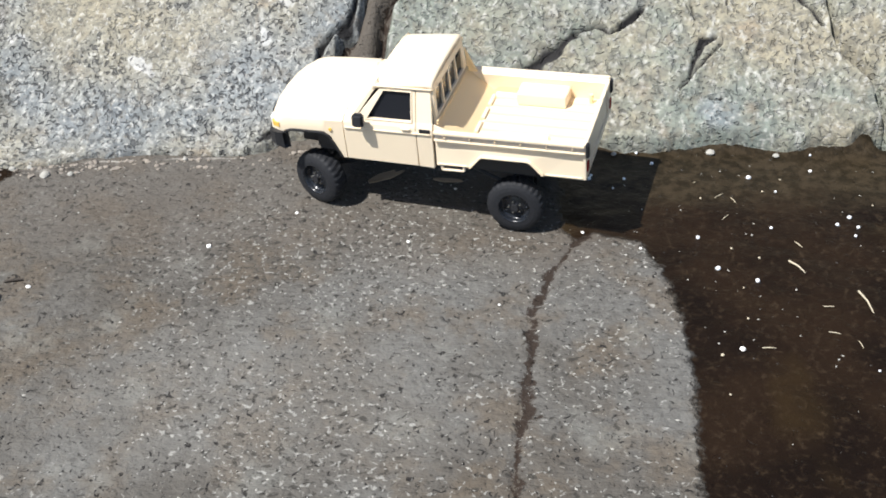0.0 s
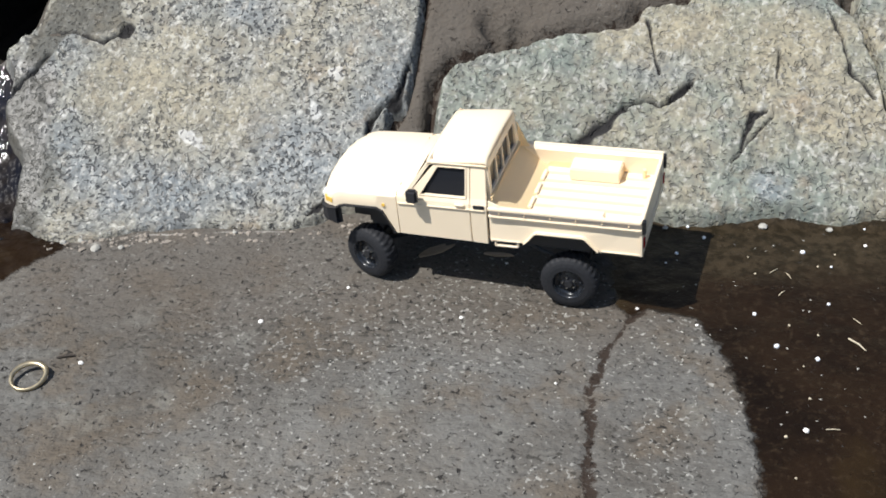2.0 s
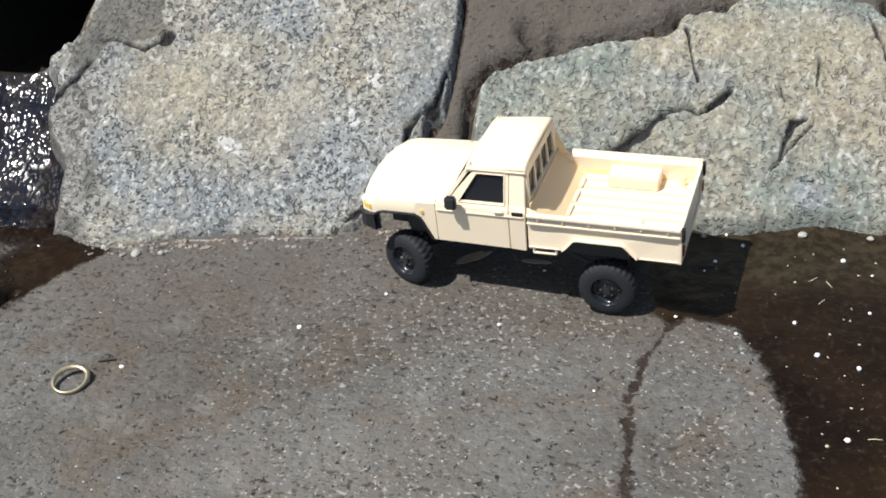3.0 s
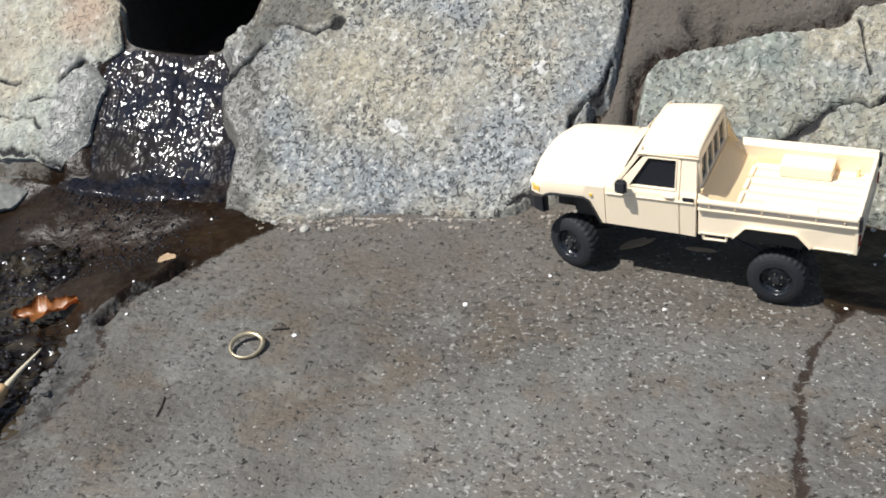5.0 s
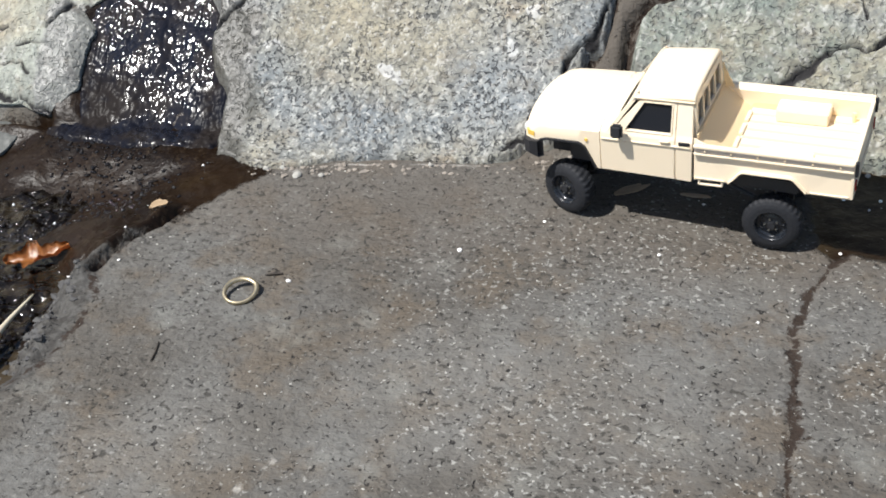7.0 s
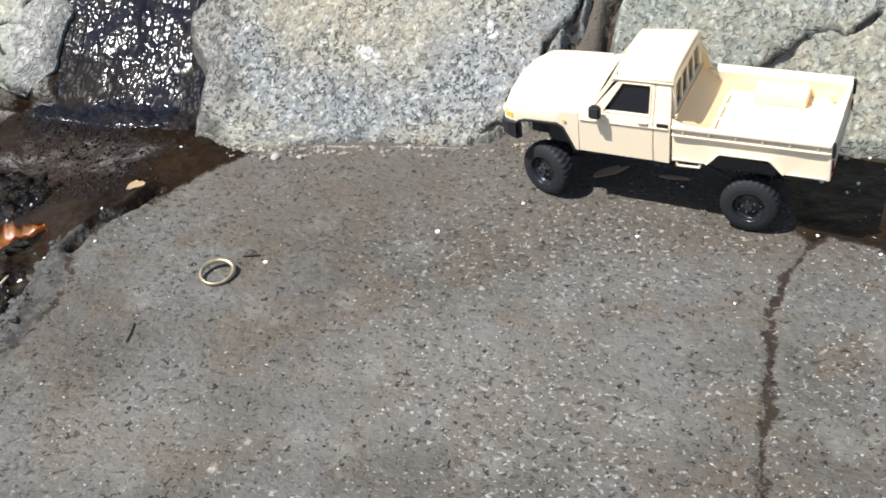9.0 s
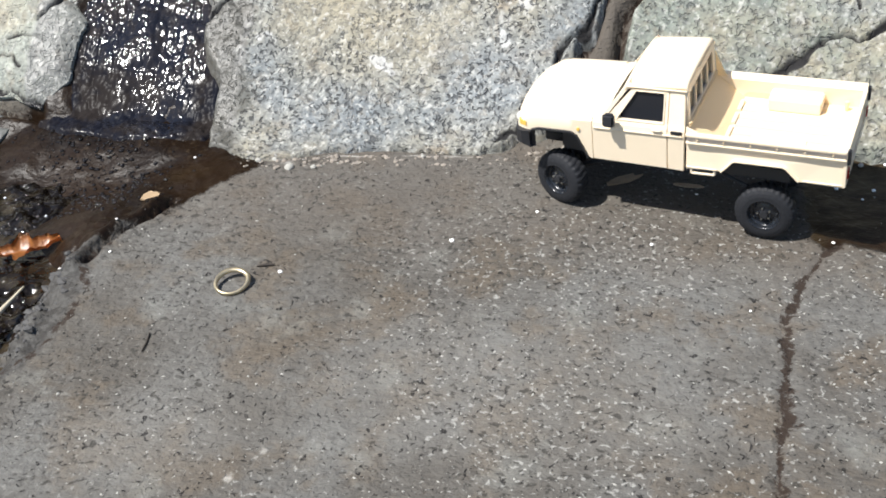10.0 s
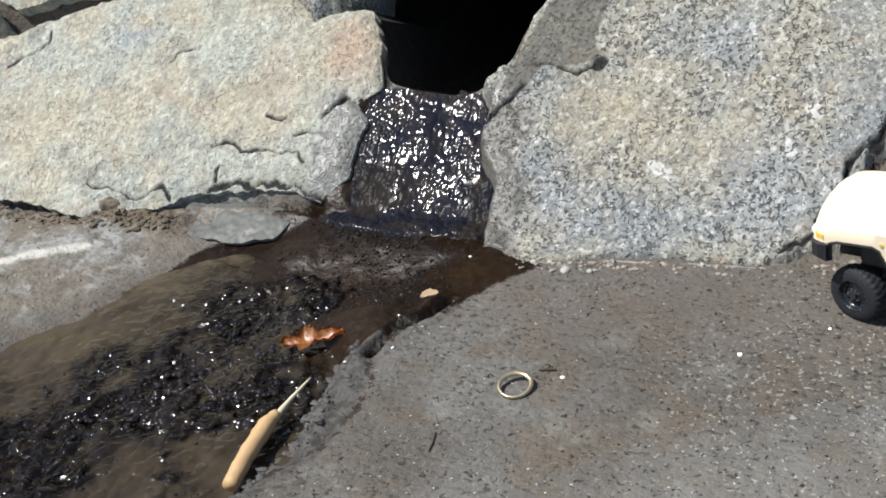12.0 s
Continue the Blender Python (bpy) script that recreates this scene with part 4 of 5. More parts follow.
def full_size(co):
    """From the body's plain layout to the toy's own proportions: wider below the belt, the tub set higher, the cab a little longer."""
    x = np.interp(co.x, (-0.12, -0.087, -0.039, -0.0268, -0.0148, 0.0, 0.011, 0.0145, 0.0985, 0.12), (-0.12, -0.087, -0.0398, -0.0256, -0.0152, 0.0016, 0.0128, 0.0162, 0.0982, 0.1197))
    z = np.interp(co.z, (0.0, 0.036, 0.0602, 0.0652, 0.0822, 0.09), (0.003, 0.039, 0.0632, 0.0664, 0.0826, 0.0903))
    grow = np.interp(co.z, (0.0, 0.06, 0.087), (1.108, 1.108, 1.03))
    return Vector((x, co.y * grow, z))


def flank(z):
    """The body's side: upright below the belt, leaning in above it."""
    if z > 0.058:
        return -HALF + (z - 0.058) * 0.17
    return -HALF


def make_wheel(parent, x, y, steer=0.0):
    """Wheel with its axle along y; its outer face looks towards smaller y."""
    R, W = 0.0167, 0.0125
    prof = [(0.0, 0.0094), (0.0, 0.0118), (0.0005, 0.0138), (0.0013, 0.0153), (0.0026, 0.016), (0.0042, 0.0163), (0.0083, 0.0163), (0.0099, 0.016), (0.0112, 0.0153), (0.012, 0.0138), (0.0125, 0.0094)]
    n = 112
    secs = []
    for i in range(n + 1):
        a, ring = 2 * math.pi * i / n, []
        for q, (p, r) in enumerate(prof):
            block = (i % 4 < 2) if q < len(prof) / 2 else ((i + 2) % 4 < 2)
            grow = 0.00042 if r > 0.0158 and block else (0.0002 if 0.015 < r <= 0.0158 and block else 0)
            ring.append(((r + grow) * math.cos(a), p - W / 2, (r + grow) * math.sin(a)))
        secs.append(ring)
    bm = loft(secs)
    bmesh.ops.remove_doubles(bm, verts=bm.verts, dist=1e-6)
    rim_prof = [(0.0125 - 0.0004, 0.0098), (0.0006, 0.0098), (0.0, 0.0094), (0.0006, 0.0088), (0.0022, 0.0084), (0.0036, 0.0078), (0.0036, 0.0062), (0.003, 0.0052), (0.0026, 0.003), (0.0026, 0.0)]
    rim = loft([[(r * math.cos(a), p - W / 2, r * math.sin(a)) for p, r in rim_prof] for a in [2 * math.pi * i / 32 for i in range(33)]])
    bmesh.ops.remove_doubles(rim, verts=rim.verts, dist=1e-6)
    for i in range(5):
        a = 2 * math.pi * i / 5
        slot = rod((0.0066 * math.cos(a), -W / 2 + 0.0030, 0.0066 * math.sin(a)), (0.0066 * math.cos(a), -W / 2 + 0.0042, 0.0066 * math.sin(a)), 0.0008)
        rim = merge(rim, slot)
    wheel = part("wheel", rim, DARK_RIM, parent, "black steel-style wheel with a chunky tyre", True)
    wheel.matrix_local = pose(x, y, 0.0167, 0, 0, steer)
    part("tyre", bm, RUBBER, wheel)
    hub = rod((0, -W / 2 + 0.0028, 0), (0, -W / 2 + 0.0004, 0), 0.0022, sides=12)
    part("hub", hub, BLACK, wheel)
    for i in range(5):
        a = 2 * math.pi * (i + 0.5) / 5
        part("lug_nut", rod((0.0036 * math.cos(a), -W / 2 + 0.003, 0.0036 * math.sin(a)), (0.0036 * math.cos(a), -W / 2 + 0.0014, 0.0036 * math.sin(a)), 0.00055, sides=6), STEEL, wheel)
    return wheel


def build_truck(place):
    truck = new("toy_truck")
    truck.matrix_world = place
    tagged(truck, "tan plastic radio-controlled pickup truck standing on the slab", "toy truck")
    parts, on_body = [], [True]

    def add(name, bm, material, label="", smooth=False, parent=None):
        if on_body[0]:
            for v in bm.verts:
                v.co = full_size(v.co)
        ob = part(name, bm, material, parent or truck, label, smooth)
        if parent is None:
            parts.append(ob)
        return ob

    # bonnet and front wings, one shell
    def crown(x):
        pts = ((-0.0868, 0.0515), (-0.0866, 0.0555), (-0.0860, 0.0583), (-0.0845, 0.0606), (-0.0815, 0.0626), (-0.077, 0.0642), (-0.07, 0.0654), (-0.055, 0.0664), (-0.033, 0.0672))
        return np.interp(x, [p[0] for p in pts], [p[1] for p in pts])

    def skirt(x):
        pts = ((-0.0868, 0.0485), (-0.0785, 0.0475), (-0.0755, 0.0505), (-0.072, 0.0518), (-0.0525, 0.0518), (-0.0495, 0.0502), (-0.0425, 0.0370), (-0.0394, 0.0364), (-0.0391, 0.0606), (-0.033, 0.0606))
        return float(np.interp(x, [p[0] for p in pts], [p[1] for p in pts]))

    stations = [-0.0868, -0.0866, -0.0860, -0.0845, -0.0815, -0.0785, -0.0755, -0.072, -0.064, -0.0525, -0.0495, -0.046, -0.0425, -0.0396, -0.0394, -0.0391, -0.036, -0.0335]
    sections = []
    for x in stations:
        c, s = float(crown(x)), skirt(x)
        inset = 0.0034 * max(0.0, (-0.077 - x) / 0.0098) ** 2
        w = HALF - inset - (0.0018 if x > -0.0392 else 0)
        half = [(-w, s), (-w, min(max(0.0535, s + 0.0001), c - 0.0063)), (-w + 0.0002, c - 0.0062), (-w + 0.0009, c - 0.0043), (-w + 0.0028, c - 0.0029), (-w + 0.007, c - 0.0022), (-w + 0.0085, c - 0.0014), (-w + 0.018, c - 0.0003), (0, c)]
        full = half + [(-y, z) for y, z in reversed(half[:-1])]
        bow = 0.0036 * min(1.0, max(0.0, (-0.066 - x) / 0.018))
        sections.append([(x - bow * (1 - (y / w) ** 2), y, z) for y, z in full])
    bm = loft(sections)
    body = add("bonnet", bm, TAN, "", True)
    shell = body.modifiers.new("shell", "SOLIDIFY")
    shell.thickness, shell.offset = 0.0009, -1
    body.modifiers.new("edge", "EDGE_SPLIT").split_angle = radians(35)
    # wing seam, doors and quarter panels
    door = [(-0.0391, 0.0364), (0.00155, 0.0357), (0.00155, 0.0846), (-0.0168, 0.0842), (-0.0340, 0.0634), (-0.0391, 0.0618)]
    win = [(-0.0268, 0.0652), (-0.0010, 0.0652), (-0.0010, 0.0822), (-0.0148, 0.0820)]
    near_door = add("door", side_plate(door, [win], 0.0016, flank, bevel=0.0003), TAN)
    far = side_plate(door, [win], 0.0016, flank, bevel=0.0003)
    bmesh.ops.scale(far, vec=(1, -1, 1), verts=far.verts)
    doors = {1: near_door, -1: add("door", far, TAN)}
    quarter = [(0.0018, 0.0356), (0.0107, 0.0352), (0.0112, 0.06), (0.0100, 0.0870), (0.0018, 0.0852)]
    for s in (1, -1):
        q = side_plate(quarter, [], 0.0016, flank, bevel=0.0003)
        bmesh.ops.scale(q, vec=(1, s, 1), verts=q.verts)
        add("quarter_panel", q, TAN)
        for x in (0.0015, -0.0393):
            g = box(x - 0.0001, x + 0.00025, -HALF + 0.0009, -HALF + 0.0017, 0.037, 0.058)
            bmesh.ops.scale(g, vec=(1, s, 1), verts=g.verts)
            add("panel_gap", g, SEAM)
        f = side_plate([(-0.0280, 0.0645), (-0.0003, 0.0645), (-0.0003, 0.0830), (-0.0154, 0.0828)], [win], 0.0006, lambda z: flank(z) - 0.0005, bevel=0.0002)
        bmesh.ops.scale(f, vec=(1, s, 1), verts=f.verts)
        add("window_frame", f, TAN, parent=doors[s])
        g = side_plate([(-0.0262, 0.0655), (-0.0014, 0.0655), (-0.0014, 0.0819), (-0.0146, 0.0817)], [], 0.0006, lambda z: flank(z) + 0.0012)
        bmesh.ops.scale(g, vec=(1, s, 1), verts=g.verts)
        add("side_window", g, GLASS, "dark tinted side window", parent=doors[s])
        # waist crease
        c = box(-0.0385, 0.0100, -HALF - 0.0007, -HALF + 0.0006, 0.0568, 0.0578, 0.0003)
        bmesh.ops.scale(c, vec=(1, s, 1), verts=c.verts)
        add("waist_moulding", c, TAN)
        h = box(-0.0062, -0.0012, -HALF - 0.0014, -HALF + 0.0002, 0.0594, 0.0606, 0.0004)
        bmesh.ops.scale(h, vec=(1, s, 1), verts=h.verts)
        add("door_handle", h, TAN, parent=doors[s])
        h = box(0.0036, 0.0098, -HALF - 0.0004, -HALF + 0.0004, 0.0580, 0.0602, 0.0002)
        bmesh.ops.scale(h, vec=(1, s, 1), verts=h.verts)
        vent = add("side_vent", h, BLACK, "black slotted side vent")
        # mirror on a short arm
        m = box(-0.0322, -0.0262, -HALF - 0.0062, -HALF - 0.0024, 0.0620, 0.0712, 0.0012)
        m = rod((-0.029, -HALF + 0.0004, 0.0640), (-0.029, -HALF - 0.0035, 0.0648), 0.0008, m)
        bmesh.ops.scale(m, vec=(1, s, 1), verts=m.verts)
        add("side_mirror", m, BLACK, "black side mirror", parent=doors[s])
        # lamps at the front corner
        lamp = box(-0.0852, -0.0790, -HALF - 0.0003, -HALF + 0.0030, 0.0522, 0.0566, 0.0007)
        for v in lamp.verts:
            v.co.y += 0.0034 * max(0.0, (-0.077 - v.co.x) / 0.0098) ** 2
        bmesh.ops.scale(lamp, vec=(1, s, 1), verts=lamp.verts)
        add("corner_lamp", lamp, AMBER, "amber corner lamp")
        lamp = box(-0.0888, -0.0862, -HALF + 0.0062, -HALF + 0.0125, 0.0516, 0.0556, 0.0008)
        bmesh.ops.scale(lamp, vec=(1, s, 1), verts=lamp.verts)
        add("headlight", lamp, LENS, "clear headlight")
        mark = rod((-0.0475, -HALF + 0.0004, 0.0548), (-0.0475, -HALF - 0.0006, 0.0548), 0.0010)
        bmesh.ops.scale(mark, vec=(1, s, 1), verts=mark.verts)
        add("repeater_lamp", mark, AMBER)
        # black flare over the front wheel
        arc = [(-0.0790, 0.0470), (-0.0757, 0.0505), (-0.0720, 0.0518), (-0.0525, 0.0518), (-0.0492, 0.0500), (-0.0425, 0.0366)]
        out = [(-0.0800, 0.0478), (-0.0763, 0.0518), (-0.0723, 0.0531), (-0.0522, 0.0531), (-0.0482, 0.0508), (-0.0413, 0.0368)]
        f = side_plate(arc + out[::-1], [], 0.0028, lambda z: -HALF - 0.0012, bevel=0.0003)
        bmesh.ops.scale(f, vec=(1, s, 1), verts=f.verts)
        add("wheel_flare", f, BLACK, "black flare over the front wheel")
    # roof with gutters
    sec = []
    for x, drop in ((-0.0228, 0.0018), (-0.0215, 0.0007), (-0.017, 0.0), (0.000, -0.0006), (0.0095, -0.0006), (0.0108, 0.0002), (0.0114, 0.0014)):
        top = 0.0885 - drop + 0.0008 * (x / 0.015)
        half = [(-0.0284, top - 0.0042), (-0.0288, top - 0.0030), (-0.0277, top - 0.0016), (-0.0245, top - 0.0005), (-0.012, top + 0.0004), (0, top + 0.0006)]
        sec.append([(x, y, z) for y, z in half + [(-y, z) for y, z in reversed(half[:-1])]])
    bm = loft(sec)
    top = add("roof", bm, TAN, "", True)
    shell = top.modifiers.new("shell", "SOLIDIFY")
    shell.thickness, shell.offset = 0.001, -1
    for s in (-1, 1):
        add("roof_gutter", box(-0.0222, 0.0110, s * 0.0286 - 0.0006, s * 0.0286 + 0.0006, 0.0842, 0.0850, 0.0003), TAN)
    # windscreen with its frame
    def screen(y0, y1, s0, s1, lift, thick):
        b = bmesh.new()
        lo, hi = Vector((-0.0350, 0, 0.0632)), Vector((-0.0192, 0, 0.0868))
        nrm = Vector((-0.83, 0, 0.557))
        vs = []
        for k in (lift, lift - thick):
            for s, y in ((s0, y0), (s0, y1), (s1, y1), (s1, y0)):
                p = lo.lerp(hi, s) + nrm * k
                vs.append(b.verts.new((p.x, y * (1 - 0.13 * s), p.z)))
        b.faces.new(vs[:4])
        b.faces.new(vs[7:3:-1])
        for i in range(4):
            j = (i + 1) % 4
            b.faces.new((vs[i], vs[i + 4], vs[j + 4], vs[j]))
        return b
    add("windscreen", screen(-0.0292, 0.0292, 0.08, 0.93, 0.0002, 0.0008), GLASS, "dark tinted windscreen")
    bm = None
    for a in ((-0.0318, -0.0288, 0.0, 1.0), (0.0288, 0.0318, 0.0, 1.0), (-0.0318, 0.0318, 0.0, 0.09), (-0.0318, 0.0318, 0.92, 1.0)):
        bm = merge(bm, screen(*a, 0.0007, 0.0022)) if bm else screen(*a, 0.0007, 0.0022)
    add("windscreen_frame", bm, TAN)
    # rear wall of the cab, four openings with bars between, leaning slightly
    b = bmesh.new()
    outer = [(-0.0282, 0.0585), (0.0282, 0.0585), (0.0275, 0.0868), (-0.0275, 0.0868)]
    slots = []
    for i in range(4):
        y0 = -0.0238 + i * 0.0121
        slots.append([(y0, 0.0668), (y0 + 0.0105, 0.0668), (y0 + 0.0105, 0.0818), (y0, 0.0818)])
    wall = side_plate(outer, slots, 0.0016, lambda z: 0.0, bevel=0.0002)
    b.free()
    for v in wall.verts:
        u, k, z = v.co
        v.co = Vector((0.0126 - k - (z - 0.0585) * 0.05, u, z))
    rear_wall = add("cab_rear_wall", wall, TAN)
    for s in slots:
        add("rear_window", box(0.0102, 0.0107, s[0][0] - 0.0004, s[1][0] + 0.0004, 0.0662, 0.0824), GLASS, "dark tinted rear window slot", parent=rear_wall)
    for z in (0.0628, 0.0650):
        add("rear_rail", box(0.0122, 0.0136, -0.0285, 0.0285, z - 0.0005, z + 0.0005, 0.0002), TAN_SHADED, parent=rear_wall)
    # load bed
    floor_z = 0.0462
    side = [(0.0120, 0.0372), (0.0318, 0.0378), (0.0348, 0.0408), (0.0385, 0.0452), (0.0400, 0.0458), (0.0655, 0.0458), (0.0672, 0.0450), (0.0745, 0.0374), (0.0985, 0.0370), (0.0985, 0.0590), (0.0120, 0.0600)]
    lip = [(0.0313, 0.0386), (0.0343, 0.0417), (0.0380, 0.0462), (0.0398, 0.0472), (0.0658, 0.0472), (0.0680, 0.0460), (0.0748, 0.0386), (0.0745, 0.0374), (0.0672, 0.0450), (0.0655, 0.0458), (0.0400, 0.0458), (0.0385, 0.0452), (0.0348, 0.0408), (0.0318, 0.0378)]
    for s in (1, -1):
        q = side_plate(side, [], 0.0020, lambda z: -HALF + (0.0012 if 0.0548 < z < 0.0585 else 0), bevel=0.0003)
        bmesh.ops.scale(q, vec=(1, s, 1), verts=q.verts)
        side_wall = add("bed_side", q, TAN)
        q = side_plate(lip, [], 0.0026, lambda z: -HALF - 0.0017, bevel=0.0004)
        bmesh.ops.scale(q, vec=(1, s, 1), verts=q.verts)
        add("arch_lip", q, TAN, parent=side_wall)
        for x0, x1, z0, z1, out in ((0.0120, 0.0985, 0.0585, 0.0602, 0.0016), (0.0120, 0.0985, 0.0540, 0.0552, 0.0012), (0.0125, 0.0300, 0.0385, 0.0392, 0.0006), (0.0760, 0.0970, 0.0382, 0.0389, 0.0006)):
            q = box(x0, x1, -HALF - out, -HALF + 0.0008, z0, z1, 0.0003)
            bmesh.ops.scale(q, vec=(1, s, 1), verts=q.verts)
            add("bed_rail" if out > 0.0015 else "side_moulding", q, TAN, parent=side_wall)
        # grey strip that paints the shadow of the rail's lip
        q = box(0.0124, 0.0982, -HALF - 0.0001, -HALF + 0.0006, 0.0552, 0.0586)
        bmesh.ops.scale(q, vec=(1, s, 1), verts=q.verts)
        add("rail_shade_strip", q, RAIL_SHADE, "grey recessed strip painting the shade under the rail", parent=side_wall)
        # thin panel added to give the inner wall its shaded tone
        q = box(0.0150, 0.0975, -HALF + 0.0018, -HALF + 0.0024, 0.0464, 0.0582, 0.0002)
        bmesh.ops.scale(q, vec=(1, s, 1), verts=q.verts)
        add("bed_shade_panel", q, TAN_SHADED, parent=side_wall)
        for i in range(6):
            x = 0.0185 + i * 0.0146
            q = box(x - 0.0005, x + 0.0005, -HALF - 0.0014, -HALF + 0.0004, 0.0562, 0.0576, 0.0003)
            bmesh.ops.scale(q, vec=(1, s, 1), verts=q.verts)
            add("tie_hook", q, TAN, parent=side_wall)
        q = box(0.0455, 0.0755, HALF - 0.0145, HALF - 0.0018, floor_z, floor_z + 0.0078, 0.0006)
        bmesh.ops.scale(q, vec=(1, s, 1), verts=q.verts)
        add("wheel_box", q, TAN)
    q = side_plate([(0.0126, 0.0602), (0.0190, 0.0602), (0.0116, 0.0790)], [], 0.0016, lambda z: HALF - 0.0045, bevel=0.0002)
    add("corner_gusset", q, TAN_SHADED)
    q = side_plate([(0.0118, 0.0602), (0.0185, 0.0602), (0.0118, 0.0645)], [], 0.0014, lambda z: -HALF + 0.0006, bevel=0.0002)
    add("corner_gusset", q, TAN)
    add("bed_floor", box(0.026, 0.0972, -HALF + 0.0018, HALF - 0.0018, floor_z - 0.0016, floor_z), TAN)
    for i in range(7):
        y = -0.024 + i * 0.008
        add("floor_rib", box(0.031, 0.0965, y - 0.0011, y + 0.0011, floor_z, floor_z + 0.00025), TAN_SHADED)
    b = bmesh.new()
    for y in (-HALF + 0.0018, HALF - 0.0018):
        for x, z in ((0.0128, 0.0605), (0.0295, floor_z), (0.0270, floor_z - 0.001), (0.0112, 0.0590)):
            b.verts.new((x, y, z))
    b.verts.ensure_lookup_table()
    v = b.verts
    for i in range(4):
        j = (i + 1) % 4
        b.faces.new((v[i], v[j], v[j + 4], v[i + 4]))
    b.faces.new((v[0], v[1], v[2], v[3]))
    b.faces.new((v[7], v[6], v[5], v[4]))
    add("bed_headboard", b, TAN_SHADED, "sloping bulkhead of the load bed")
    for i in range(4):
        y0 = -0.026 + i * 0.0135
        add("bulkhead_foot", box(0.0285, 0.0308, y0, y0 + 0.0105, floor_z, floor_z + 0.0018, 0.0004), TAN)
    add("bed_post", rod((0.0885, HALF - 0.006, floor_z), (0.0885, HALF - 0.006, floor_z + 0.0055), 0.0013), TAN_SHADED)
    gate = side_plate([(-HALF, 0.0372), (HALF, 0.0372), (HALF, 0.0594), (-HALF, 0.0594)], [[(-0.024, 0.0415), (0.024, 0.0415), (0.024, 0.0545), (-0.024, 0.0545)]], 0.0020, lambda z: 0, bevel=0.0003)
    for q in gate.verts:
        u, k, z = q.co
        q.co = Vector((0.0990 - k, u, z))
    tail = add("tailgate", gate, TAN)
    add("tailgate_panel", box(0.0974, 0.0983, -0.0245, 0.0245, 0.0410, 0.0550), TAN, parent=tail)
    for s in (-1, 1):
        add("tailgate_latch", box(0.0984, 0.1004, s * (HALF - 0.0014) - 0.0016, s * (HALF - 0.0014) + 0.0016, 0.0515, 0.0598, 0.0004), BLACK, "black tailgate latch", parent=tail)
        add("tail_lamp", box(0.0986, 0.0998, s * (HALF - 0.0028) - 0.0016, s * (HALF - 0.0028) + 0.0016, 0.0420, 0.0480, 0.0003), plain("red_lens", (0.35, 0.02, 0.015), 0.2))
    # front: grille and bumper
    add("grille", box(-0.0908, -0.0868, -0.0185, 0.0185, 0.0492, 0.0552, 0.0006), BLACK, "black grille")
    sec = []
    for y, x in ((-0.0345, -0.0775), (-0.0346, -0.0825), (-0.0322, -0.0865), (-0.0265, -0.0885), (0, -0.0892), (0.0265, -0.0885), (0.0322, -0.0865), (0.0346, -0.0825), (0.0345, -0.0775)):
        e = 0.0022 if abs(y) > 0.0344 and x > -0.08 else 0.0
        ring = [(x, y, 0.0422 - e), (x, y, 0.0508), (x + 0.0028, y * 0.93, 0.0508), (x + 0.0028, y * 0.93, 0.0422 - e), (x, y, 0.0422 - e)]
        sec.append(ring)
    bm = loft(sec)
    add("front_bumper", bm, BLACK, "black plastic front bumper")
    # lower body: floor pan, step bars
    add("floor_pan", box(-0.0385, 0.0110, -HALF + 0.002, HALF - 0.002, 0.0362, 0.0400, 0.0008), BLACK)
    add("cab_interior", box(-0.030, 0.006, -0.026, 0.026, 0.0400, 0.0625, 0.002), BLACK, "dark seats and dashboard")
    for s in (-1, 1):
        bm = None
        y = s * (HALF - 0.0008)
        for a, c in (((0.0150, y, 0.0378), (0.0150, y, 0.0346)), ((0.0150, y, 0.0346), (0.0280, y, 0.0348)), ((0.0280, y, 0.0348), (0.0280, y, 0.0380))):
            bm = rod(a, c, 0.0008, bm)
        add("side_step", bm, TAN, "tan hanging step bar")
    lean = pose(0, 0, 0.0012, 2.0, -2.4)
    for ob in parts:
        ob.matrix_local = lean
    on_body[0] = False
    # chassis, axles, links and shock absorbers
    for s in (-1, 1):
        add("chassis_rail", box(-0.080, 0.092, s * 0.011 - 0.0018, s * 0.011 + 0.0018, 0.0300, 0.0358, 0.0005), BLACK)
    add("gearbox", box(-0.018, 0.018, -0.009, 0.009, 0.0240, 0.0355, 0.002), BLACK)
    # guards and an added plate, sized to darken the arches and stop sunlight below
    add("inner_guard", box(-0.0640, -0.0370, -0.0285, 0.0285, 0.0345, 0.0520, 0.002), BLACK)
    add("inner_guard", box(0.0300, 0.0690, -0.0285, 0.0285, 0.0350, 0.0455, 0.002), BLACK)
    add("arch_baffle", box(-0.0700, -0.0440, -0.0310, 0.0310, 0.0505, 0.0520, 0.0005), BLACK)
    for x in (-0.0635, 0.056):
        bm = rod((x, -0.024, 0.0167), (x, 0.024, 0.0167), 0.0032)
        bm = box(x - 0.006, x + 0.006, -0.005, 0.007, 0.0112, 0.0222, 0.002, bm)
        add("axle", bm, BLACK, "black axle housing")
        for s in (-1, 1):
            add("suspension_link", rod((x, s * 0.013, 0.0150), (x * 0.25, s * 0.009, 0.0290), 0.0013), BLACK)
            sh = rod((x - 0.003, s * 0.0225, 0.0180), (x + 0.004, s * 0.0185, 0.0420), 0.0022)
            shock = add("shock_absorber", sh, BLACK)
            part("shock_rod", rod((x - 0.0035, s * 0.0236, 0.0185), (x + 0.0015, s * 0.0215, 0.0440), 0.0007), STEEL, shock, "bright steel rod")
    for x, steer in ((-0.0635, -20.0), (0.056, 0.0)):
        make_wheel(truck, x, -0.0285, steer)
